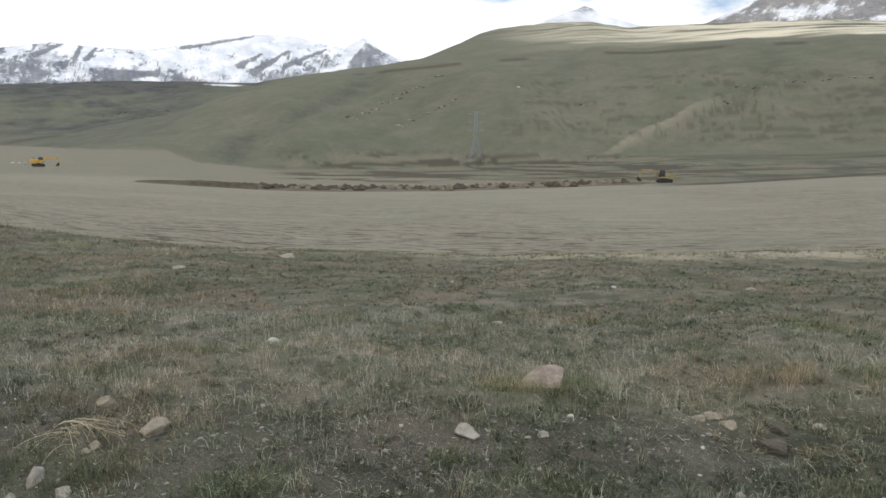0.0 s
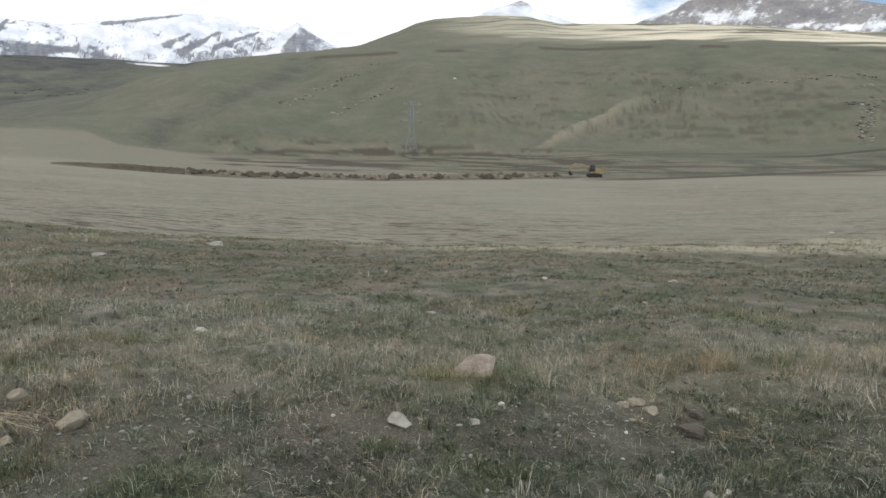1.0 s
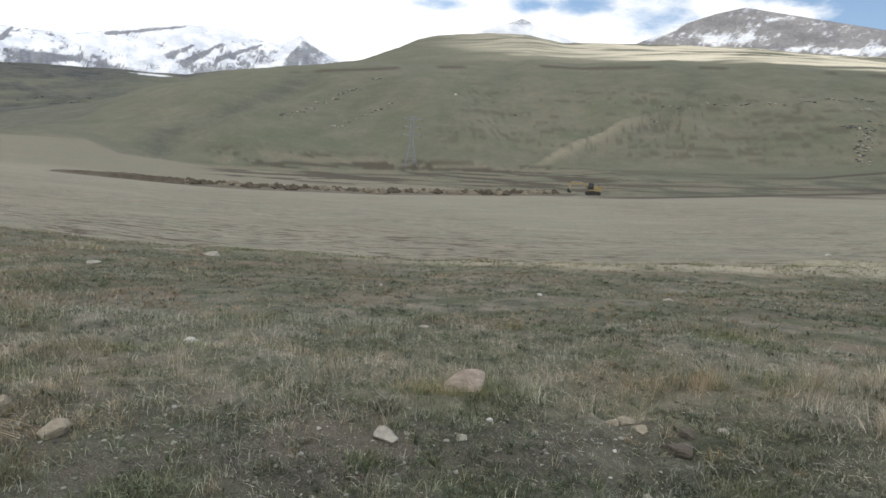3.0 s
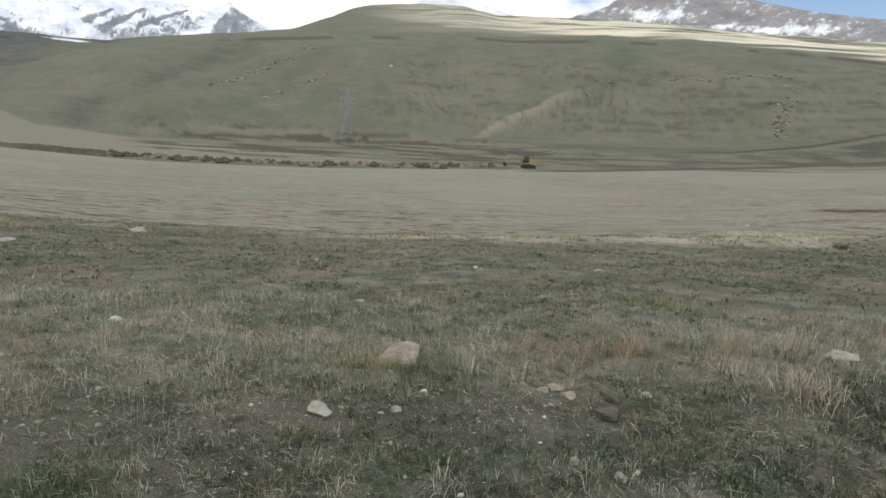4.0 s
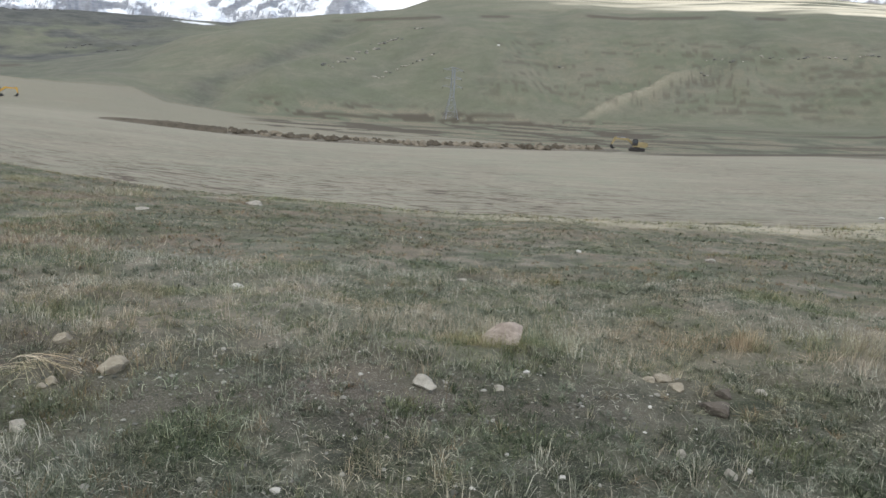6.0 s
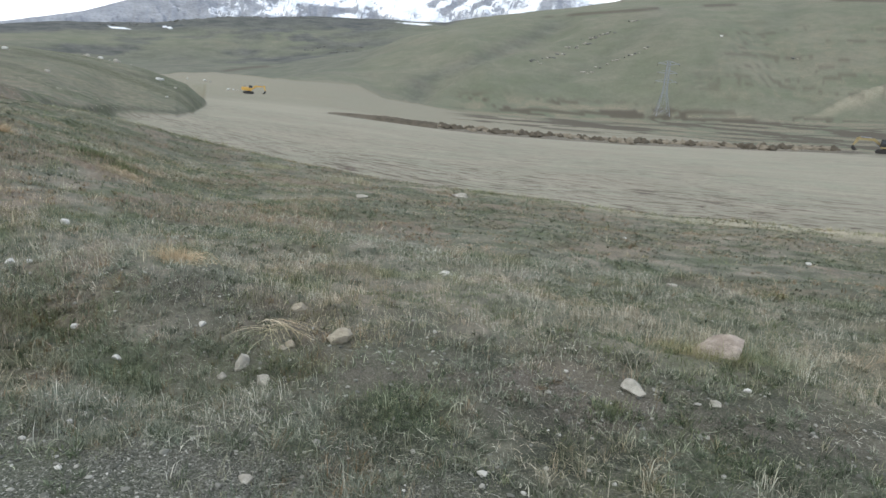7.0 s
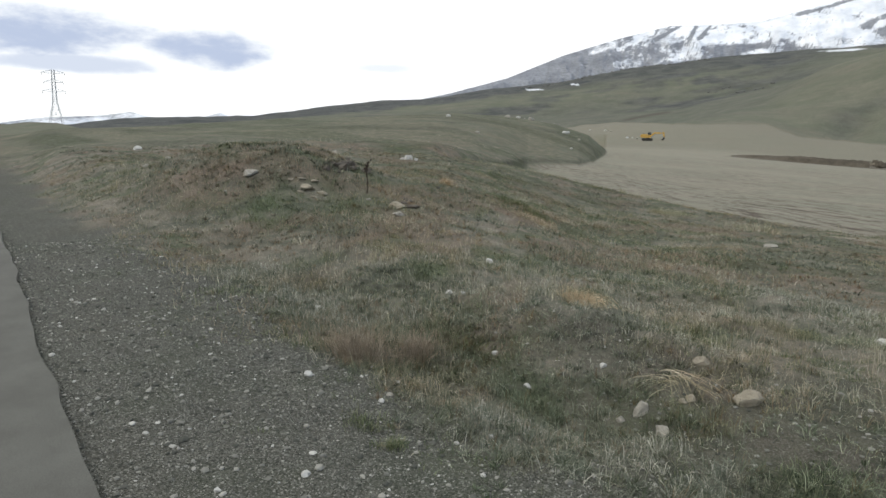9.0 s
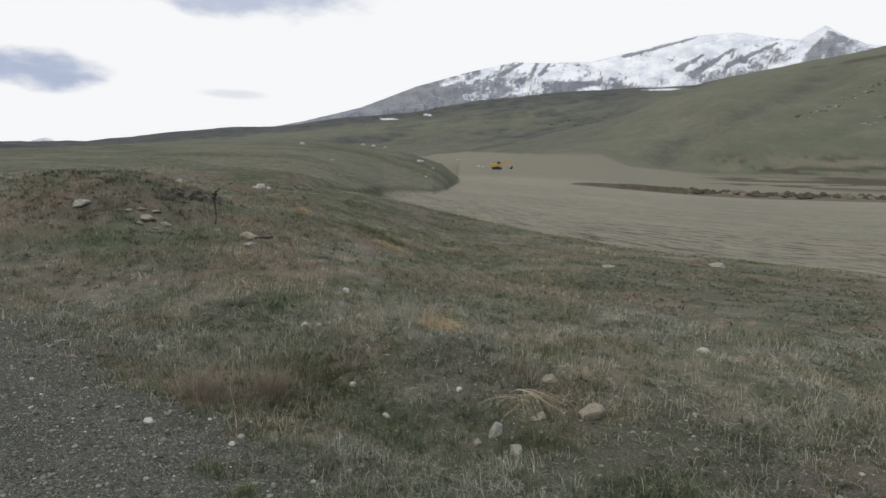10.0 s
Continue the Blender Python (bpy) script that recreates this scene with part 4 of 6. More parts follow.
# white slopes added in place of cloud; half-snowed top paints the haze
mountain("snow_mountain", "far hazy rocky top over white slopes that stand in for cloud", 4, 20, 2200, 2800,
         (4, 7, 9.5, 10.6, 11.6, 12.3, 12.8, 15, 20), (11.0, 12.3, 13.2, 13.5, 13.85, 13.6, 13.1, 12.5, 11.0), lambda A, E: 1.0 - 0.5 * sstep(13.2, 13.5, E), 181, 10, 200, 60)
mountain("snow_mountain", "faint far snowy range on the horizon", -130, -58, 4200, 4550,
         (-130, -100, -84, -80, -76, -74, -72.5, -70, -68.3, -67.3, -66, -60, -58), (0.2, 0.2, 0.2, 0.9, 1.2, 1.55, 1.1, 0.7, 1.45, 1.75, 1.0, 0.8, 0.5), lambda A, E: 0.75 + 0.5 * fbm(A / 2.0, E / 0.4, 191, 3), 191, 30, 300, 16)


# ---- helpers for things ----
def thing(name, label, category, group="", loc=(0, 0, 0), rot=0.0):
    ob = tagged(new(name), label, category, group)
    ob.matrix_basis = pose(*loc, 0, 0, rot)
    return ob


def part(name, bm, material, parent, label=""):
    """Links a bmesh as one mesh object under a thing or a part."""
    me = bpy.data.meshes.new(name)
    bm.to_mesh(me)
    bm.free()
    me.materials.append(material)
    ob = new(name, me)
    ob.parent = parent
    if label:
        ob["label"] = label
    return ob


def box(bm, size, at=(0, 0, 0), rot=(0, 0, 0), taper=None, bevel=0.0):
    geo = bmesh.ops.create_cube(bm, size=1.0)
    vs = geo["verts"]
    for v in vs:
        if taper and v.co.z > 0:
            v.co.x *= taper[0]
            v.co.y *= taper[1]
        v.co = Vector((v.co.x * size[0], v.co.y * size[1], v.co.z * size[2]))
    if bevel:
        es = list({e for v in vs for e in v.link_edges})
        out = bmesh.ops.bevel(bm, geom=es, offset=bevel, segments=2, affect="EDGES")
        vs = list({v for f in out["faces"] for v in f.verts} | {v for v in vs if v.is_valid})
    m = pose(*at, *rot)
    for v in vs:
        v.co = m @ v.co
    return vs


def beam(bm, a, b, w):
    """A square bar from a to b."""
    a, b = Vector(a), Vector(b)
    m = look(a, b)
    ring = []
    for p in (a, b):
        for sx, sy in ((-1, -1), (1, -1), (1, 1), (-1, 1)):
            ring.append(bm.verts.new(p + m.to_3x3() @ Vector((sx * w / 2, sy * w / 2, 0))))
    for k in range(4):
        bm.faces.new((ring[k], ring[(k + 1) % 4], ring[4 + (k + 1) % 4], ring[4 + k]))
    bm.faces.new(ring[3::-1])
    bm.faces.new(ring[4:])


def cyl(bm, r, depth, at=(0, 0, 0), rot=(0, 0, 0), seg=20):
    geo = bmesh.ops.create_cone(bm, cap_ends=True, segments=seg, radius1=r, radius2=r, depth=depth)
    m = pose(*at, *rot)
    for v in geo["verts"]:
        v.co = m @ v.co


def plate(bm, outline, thick, at=(0, 0, 0)):
    """An outline in x and z, given a thickness along y."""
    a = [bm.verts.new((x + at[0], -thick / 2 + at[1], z + at[2])) for x, z in outline]
    b = [bm.verts.new((x + at[0], thick / 2 + at[1], z + at[2])) for x, z in outline]
    bm.faces.new(a)
    bm.faces.new(b[::-1])
    n = len(a)
    for k in range(n):
        bm.faces.new((a[(k + 1) % n], a[k], b[k], b[(k + 1) % n]))
    bmesh.ops.recalc_face_normals(bm, faces=bm.faces)


# ---- stones ----
def stone_bm(size, seed, sub=3, cuts=10, rough=0.12):
    """A broken, weathered stone: a ball cut by random planes, then roughened."""
    rnd = random.Random(seed)
    bm = bmesh.new()
    bmesh.ops.create_icosphere(bm, subdivisions=sub, radius=1.0)
    planes = []
    for _ in range(cuts):
        n = Vector((rnd.gauss(0, 1), rnd.gauss(0, 1), rnd.gauss(0.1, 0.8))).normalized()
        planes.append((n, rnd.uniform(0.46, 0.84)))
    off = Vector((seed * 1.37 % 50, seed * 2.11 % 50, seed * 0.73 % 50))
    for v in bm.verts:
        p = v.co.copy()
        for n, d in planes:
            over = p.dot(n) - d
            if over > 0:
                p -= n * over * 0.97
        k = 1 + rough * noise.noise(p * 1.7 + off) + rough * 0.6 * noise.noise(p * 4.5 + off) + rough * 0.35 * noise.noise(p * 11 + off)
        v.co = p * k
    lo = [min(v.co[i] for v in bm.verts) for i in range(3)]
    hi = [max(v.co[i] for v in bm.verts) for i in range(3)]
    for v in bm.verts:
        v.co = Vector([((v.co[i] - lo[i]) / (hi[i] - lo[i]) - (0.5 if i < 2 else 0.36)) * size[i] for i in range(3)])
    for f in bm.faces:
        f.smooth = sub < 3
    return bm


stone_spots = []


def stone(name, label, mat, x, y, size, rot=0.0, seed=1, group="", sub=3, tilt=0.0, category="stone"):
    bm = stone_bm(size, seed, sub)
    me = bpy.data.meshes.new(name)
    bm.to_mesh(me)
    bm.free()
    me.materials.append(mat)
    ob = tagged(new(name, me), label, category, group)
    ob.matrix_basis = pose(x, y, ground_z(x, y), tilt, 0, rot)
    if math.hypot(x, y) < 9 and name != "boulder":
        stone_spots.append((x, y, max(size)))
    return ob


rock = stone("boulder", "large pinkish boulder half sunk in dry grass", M_STONE_PINK, 0.78, 4.86, (0.36, 0.28, 0.32), 8, 11, sub=4, category="boulder")
for q in rock.data.vertices:
    q.co.z *= 0.62 + 0.28 * min(max((q.co.x + 0.17) / 0.2, 0), 1)
stone("stone", "pale flat stone on bare soil", M_STONE_PALE, 0.19, 3.84, (0.15, 0.12, 0.095), -15, 12)
stone("stone", "small pale stone on bare soil", M_STONE_PALE, 0.65, 3.85, (0.08, 0.06, 0.05), 20, 13)
stone("stone", "pale upright pebble in grass", M_STONE_PALE, 1.71, 2.96, (0.06, 0.055, 0.075), 0, 14)
stone("stone", "pale upright pebble in grass", M_STONE_PALE, 1.55, 3.19, (0.062, 0.055, 0.075), 50, 15)
stone("stone", "tiny pale pebble in grass", M_STONE_WHITE, 1.86, 3.06, (0.032, 0.03, 0.032), 50, 16)
stone("stone", "long pale slab of stone in dry grass", M_STONE_PALE, 4.21, 4.28, (0.24, 0.15, 0.11), -30, 17, tilt=8)
stone("stone", "angular pale block of stone in dry grass", M_STONE_PALE, 4.34, 3.8, (0.19, 0.16, 0.17), -40, 18)
stone("stone", "small pale stone at grass edge", M_STONE_PALE, 2.46, 4.08, (0.075, 0.06, 0.06), 0, 19)
stone("stone", "flat pale stone in short grass", M_STONE_PALE, 9.27, 8.1, (0.22, 0.12, 0.07), -45, 20)
stone("stone", "rounded pale stone in short grass", M_STONE_PALE, 5.65, 11.8, (0.2, 0.16, 0.12), 0, 21)
stone("stone", "thin pale stone in short grass", M_STONE_PALE, 0.74, 8.3, (0.15, 0.07, 0.05), 10, 22)
stone("stone", "long pale rock on the grassy bank", M_STONE_PALE, -5.35, 22.3, (0.64, 0.4, 0.24), 10, 23, sub=4)
stone("stone", "long pale rock on the grassy bank", M_STONE_PALE, -6.77, 16.64, (0.34, 0.2, 0.13), 30, 24)
for k, (x, y, w) in enumerate(((0.87, 4.15, 0.05), (3.42, 12.8, 0.125), (3.81, 8.75, 0.075), (0.24, 14.6, 0.09), (31.3, 42.1, 0.38))):
    stone("white_stone", "small bright white stone in grass", M_STONE_WHITE, x, y, (w, w * 0.8, w * 0.7), k * 37, 30 + k, "white stones")
for k, (x, y, sx, sy, sz) in enumerate(((1.89, 4.36, 0.14, 0.12, 0.09), (1.74, 4.22, 0.09, 0.09, 0.06), (1.9, 4.12, 0.13, 0.09, 0.055), (2.05, 3.88, 0.19, 0.16, 0.14), (2.2, 4.05, 0.12, 0.11, 0.09), (1.62, 4.3, 0.08, 0.06, 0.05))):
    stone("stone", "brown broken stone in a small pile" if k not in (3, 4) else "dark earthy clod beside broken stones", M_STONE_BROWN if k in (3, 4) else M_STONE_OCHRE, x, y, (sx, sy, sz), k * 50, 40 + k, "pile of broken stones")
stone("stone", "rounded ochre stone beside arching straw", M_STONE_OCHRE, -1.78, 4.0, (0.2, 0.17, 0.15), 30, 50)
stone("stone", "ochre stone among dry stems", M_STONE_OCHRE, -2.38, 4.54, (0.125, 0.1, 0.1), 0, 51)
stone("stone", "small ochre stone under dry stems", M_STONE_OCHRE, -2.11, 3.9, (0.085, 0.07, 0.065), 0, 52)
stone("stone", "small ochre stone under dry stems", M_STONE_OCHRE, -2.13, 3.83, (0.06, 0.05, 0.05), 40, 53)
stone("stone", "pale grey wedge of stone standing on edge", M_STONE_PALE, -2.3, 3.6, (0.115, 0.09, 0.14), 60, 54, tilt=12)
stone("stone", "rounded grey stone in the ditch", M_STONE_PALE, -2.03, 3.42, (0.095, 0.085, 0.085), 0, 55)
stone("stone", "small pale stone in the ditch", M_STONE_PALE, -2.36, 3.47, (0.06, 0.05, 0.055), 0, 56)
stone("stone", "pale stone at the gravel's edge", M_STONE_PALE, -1.48, 2.32, (0.065, 0.06, 0.045), 0, 57)
stone("stone", "broad pale slab on the grassy bank", M_STONE_PALE, -9.05, 6.72, (0.34, 0.22, 0.1), -50, 58, sub=4)
stone("stone", "squared pale slab on the spoil mound", M_STONE_PALE, -12.25, 5.52, (0.4, 0.26, 0.14), -66, 59, sub=4)
for k, (x, y, w) in enumerate(((-11.22, 6.16, 0.42), (-10.98, 6.35, 0.3), (-11.5, 6.22, 0.26), (-11.1, 5.95, 0.2), (-10.85, 6.1, 0.17), (-11.4, 6.45, 0.24), (-11.55, 6.0, 0.2))):
    stone("stone", "crumbled ochre rock on the spoil mound", M_STONE_OCHRE, x, y, (w * 0.8, w * 0.62, w * 0.3), k * 57, 600 + k, "crumbled rock on the mound")
for k, (x, y, w) in enumerate(((-9.6, 7.16, 0.36), (-9.4, 7.3, 0.28), (-9.76, 7.36, 0.2), (-9.44, 7.02, 0.17), (-9.9, 7.62, 0.24), (-10.1, 7.72, 0.18))):
    stone("stone", "broken brown-grey stone on the slope", M_STONE_BROWN if k % 3 else M_STONE_OCHRE, x, y, (w * 1.0, w * 0.6, w * 0.34), k * 43, 620 + k, "broken stones on the slope")
stone("stone", "pinkish stone on the plain", M_STONE_PINK, -21.0, 7.25, (0.34, 0.28, 0.22), 0, 61)
stone("stone", "pale stone on the plain", M_STONE_PALE, -19.5, 5.75, (0.2, 0.18, 0.16), 0, 62)
stone("stone", "pale stone on the plain", M_STONE_PALE, -22.2, 7.3, (0.22, 0.2, 0.14), 0, 63)
stone("stone", "pale stone behind the spoil mound", M_STONE_PALE, -24.6, 15.1, (0.4, 0.3, 0.28), 0, 64)
stone("stone", "small pale stone on gravel", M_STONE_PALE, -3.43, 2.37, (0.052, 0.045, 0.035), 0, 65)
for k, (x, y, w) in enumerate(((-3.21, 3.51, 0.068), (-3.79, 3.75, 0.065), (-2.88, 4.0, 0.068), (-3.92, 2.04, 0.08), (-5.19, 4.47, 0.082), (-5.05, 4.54, 0.08), (-5.97, 5.86, 0.115), (-19.9, 15.45, 0.36), (-19.6, 15.6, 0.2), (-20.1, 15.3, 0.17), (-29.5, 8.5, 0.36), (-2.73, 1.35, 0.05), (-2.82, 0.95, 0.032))):
    stone("white_stone", "bright white boulder on the plain" if w > 0.2 else "small bright white stone", M_STONE_WHITE, x, y, (w, w * 0.85, w * 0.75), k * 61, 70 + k, "white stones")
# dark clods on top of the spoil mound
rnd = random.Random(5)
for k in range(22):
    q = rnd.gauss(0, 0.5)
    x, y = -12.6 - 0.55 * q + rnd.gauss(0, 0.2), 7.85 + 0.7 * q + rnd.gauss(0, 0.2)
    w = rnd.uniform(0.08, 0.3)
    stone("soil_clod", "brown lump of earth on the mound", M_STONE_BROWN, x, y, (w * 1.0, w * 0.7, w * 0.75), k * 40, 290 + k, "clods on the mound", 3, category="clod")
# pale boulders along the rim of the low hill and beyond it: bearing, elevation, least distance, size
def at_rise(az, el, least=380):
    """Distance at which the land past a least distance first reaches an elevation angle, or comes nearest to it."""
    i = int(np.argmin(np.abs(azs - az)))
    seen = np.where((rs > least) & (rs < 1700), np.degrees(np.arctan2(ZZ[i] - EYE, rs)), -90)
    return float(rs[np.argmax(seen >= el) if seen.max() >= el else np.argmax(seen)])


for k, (az, el, r0, w) in enumerate(((-43.4, 1.95, 100, 1.2), (-42.5, 1.9, 100, 1.0), (-41.9, 1.85, 100, 1.3), (-41.4, 1.75, 100, 1.5), (-40.4, 1.65, 100, 0.9), (-39.4, 1.5, 100, 1.1), (-38.9, 1.4, 100, 0.9), (-38.5, 0.65, 90, 1.1), (-38.3, 0.7, 90, 0.8), (-37.3, 0.1, 80, 0.6), (-36.4, 1.0, 150, 1.6), (-35.1, 0.95, 150, 2.0), (-34.7, 0.9, 150, 1.4), (-33.3, 0.4, 180, 1.4), (-32.9, 0.42, 180, 1.1), (-32.5, 0.36, 180, 1.6), (-37.9, -0.6, 70, 0.55), (-48.5, 1.9, 100, 1.0), (-46.0, 0.4, 80, 0.6))):
    x, y = polar(az, at_rise(az, el, r0))
    stone("boulder", "bleached boulder on the rim of the low hill", M_STONE_WHITE if k % 3 else M_STONE_PALE, x, y, (w * 0.95, w * 0.7, w * 0.6), k * 33, 110 + k, "boulders along the rim", 2, category="boulder")


# ---- rock outcrops on the hillside ----
def outcrop(az, el, width, height, n, seed, dark, label):
    r = at_rise(az, el)
    x0, y0 = polar(az, r)
    ob = thing("rock_outcrop", label, "rocks", "hillside rocks", (x0, y0, ground_z(x0, y0)), -az)
    rd = random.Random(seed)
    for k in range(n):
        dx, dy = rd.uniform(-0.5, 0.5) * width, rd.uniform(-0.5, 0.5) * height
        a = radians(az)
        wx, wy = x0 + dx * math.cos(a) + dy * math.sin(a), y0 - dx * math.sin(a) + dy * math.cos(a)
        w = rd.uniform(0.7, 2.0) * min(max(r / 520, 1.0), 2.8)
        bm = stone_bm((w * 1.4, w, w * 0.65), seed * 20 + k, 2)
        for v in bm.verts:
            v.co += Vector((dx, dy, ground_z(wx, wy) - ground_z(x0, y0)))
        part("rock", bm, M_ROCK_DARK if rd.random() < dark else M_STONE_PALE, ob)


for args in ((-7.86, 4.65, 11, 5, 7, 1, 0.55), (-6.95, 5.07, 11, 5, 7, 2, 0.55), (-6.04, 5.49, 11, 5, 7, 3, 0.55),
             (-5.12, 5.91, 11, 5, 7, 4, 0.55), (-4.19, 6.34, 11, 5, 7, 5, 0.55), (-3.26, 6.76, 11, 5, 7, 6, 0.55),
             (-2.33, 7.18, 11, 5, 7, 7, 0.55), (-0.37, 8.34, 9, 5, 9, 9, 0.6), (-3.68, 4.12, 9, 4, 4, 20, 0.25),
             (-2.75, 4.52, 9, 4, 4, 21, 0.25), (-1.81, 4.92, 9, 4, 4, 22, 0.25), (-0.86, 5.32, 9, 4, 4, 23, 0.25),
             (0.09, 5.72, 9, 4, 4, 24, 0.25), (1.04, 6.12, 9, 4, 4, 25, 0.25), (23.48, 6.85, 16, 3, 5, 30, 0.7),
             (25.66, 7.01, 16, 3, 5, 31, 0.7), (27.79, 7.15, 16, 3, 5, 32, 0.7), (29.87, 7.28, 16, 3, 5, 33, 0.7),
             (31.88, 7.4, 16, 3, 5, 34, 0.7), (33.83, 7.5, 16, 3, 5, 35, 0.7), (35.71, 7.59, 16, 3, 5, 36, 0.7),
             (37.53, 7.67, 16, 3, 5, 37, 0.7), (37.74, 5.49, 16, 8, 18, 40, 0.85), (38.01, 4.94, 8, 12, 9, 41, 0.45),
             (38.08, 4.45, 8, 12, 9, 42, 0.45), (38.15, 3.97, 8, 12, 9, 43, 0.45), (38.21, 3.48, 8, 12, 9, 44, 0.45),
             (38.28, 3.0, 8, 12, 9, 45, 0.45), (38.1, 6.97, 9, 10, 5, 47, 0.3), (38.48, 6.04, 9, 10, 5, 48, 0.3),
             (11.61, 5.98, 5, 3, 5, 50, 0.8), (22.96, 5.66, 6, 3, 4, 51, 0.6), (-3.88, 6.68, 14, 6, 8, 52, 0.7),
             (-2.9, 7.0, 12, 5, 7, 53, 0.6), (37.3, 5.65, 14, 6, 12, 54, 0.9), (38.1, 5.2, 9, 10, 8, 55, 0.2),
             (38.0, 4.2, 9, 10, 8, 56, 0.2), (-41.5, 4.4, 70, 20, 7, 60, 1.0), (-39.9, 4.65, 60, 20, 7, 61, 1.0),
             (-38.3, 4.95, 60, 20, 8, 62, 1.0), (-36.5, 5.45, 60, 20, 8, 63, 1.0), (-34.8, 5.85, 60, 20, 8, 64, 1.0),
             (-33.2, 6.05, 60, 20, 8, 65, 1.0), (-31.8, 6.2, 60, 20, 8, 66, 1.0), (-30.1, 6.35, 60, 20, 7, 67, 1.0),
             (-28.3, 6.5, 60, 20, 6, 68, 1.0), (-27.0, 4.1, 12, 8, 8, 70, 1.0), (-26.0, 4.3, 12, 8, 7, 71, 1.0),
             (-24.9, 4.1, 12, 8, 8, 72, 1.0), (-23.6, 4.3, 12, 8, 8, 73, 1.0), (-22.6, 4.75, 10, 8, 6, 74, 1.0)):
    outcrop(*args, "weathered rocks breaking through the hillside grass")
xw, yw = polar(6.3, 562)
stone("boulder", "lone white rock on the hillside", M_STONE_WHITE, xw, yw, (2.6, 2.0, 1.8), 0, 140, category="boulder")


# ---- ditch: bank and spoil heaps ----
def heap_mesh(seed, mat):
    bm = bmesh.new()
    rd = random.Random(seed)
    bmesh.ops.create_icosphere(bm, subdivisions=3, radius=1.0)
    off = Vector((seed * 3.3, seed * 1.9, 0))
    sx, sy, sz = rd.uniform(1.2, 2.4), rd.uniform(0.9, 1.4), rd.uniform(0.7, 1.25)
    for v in bm.verts:
        p = v.co.copy()
        k = 1 + 0.5 * noise.noise(p * 1.5 + off) + 0.3 * noise.noise(p * 3.6 + off)
        v.co = Vector((p.x * sx * k, p.y * sy * k, max(p.z, -0.25) * sz * k * (1.15 - 0.5 * (p.x * p.x + p.y * p.y))))
    me = bpy.data.meshes.new("soil_mound")
    for f in bm.faces:
        f.smooth = True
    bm.to_mesh(me)
    bm.free()
    me.materials.append(mat)
    return me


# dark heaps stand in for the shadows between the pale ones
dark_heaps = [heap_mesh(k, M_SPOIL_SHADED) for k in range(6)]
pale_heaps = [heap_mesh(k + 10, M_SPOIL_PALE) for k in range(6)]
rnd = random.Random(8)
az = -16.4
k = 0
while az < 15.5:
    r = 168 + 3.0 * math.sin(radians(az * 6)) + 5.0 + rnd.uniform(-1.6, 1.6)
    x, y = polar(az, r)
    pale = rnd.random() < min(max((az + 16) / 30, 0.25), 0.6)
    ob = tagged(new("soil_mound", (pale_heaps if pale else dark_heaps)[k % 6]), "pale heap of dug soil beside the ditch" if pale else "dark heap of dug soil beside the ditch", "soil heap", "spoil heaps along the ditch")
    sc = rnd.uniform(0.55, 1.0)
    ob.matrix_basis = pose(x, y, ground_z(x, y) - 0.15, 0, 0, rnd.uniform(0, 360)) @ Matrix.Scale(sc, 4)
    az += rnd.uniform(0.13, 0.27)
    k += 1

# the long dark bank at the ditch's far end
vs, fs = [], []
cols = np.arange(-25.2, -15.8, 0.12)
for az in cols:
    h = 0.8 * float(sstep(-25.2, -19.0, az)) * (1 + 0.14 * float(fbm(np.array([az * 1.7]), np.array([0.3]), 161, 3)[0])) + 0.05
    r0 = 168 + 3.0 * math.sin(radians(az * 6))
    for q, (dr, dz) in enumerate(((1.6, -0.5), (2.6, 0.35), (3.6, 0.78), (4.8, 1.0), (6.2, 0.95), (7.6, 0.55), (9.5, -0.3))):
        x, y = polar(az + 0.04 * rnd.uniform(-1, 1), r0 + dr + rnd.uniform(-0.2, 0.2))
        vs.append((x, y, ground_z(x, y) + h * dz * (1 + 0.12 * rnd.uniform(-1, 1))))
for a in range(len(cols) - 1):
    for q in range(6):
        b = a * 7 + q
        fs.append((b, b + 7, b + 8, b + 1))
tagged(new("soil_bank", mesh_from("soil_bank", vs, fs, M_SPOIL_SHADED, True)), "long dark bank of dug earth by the ditch", "soil bank")


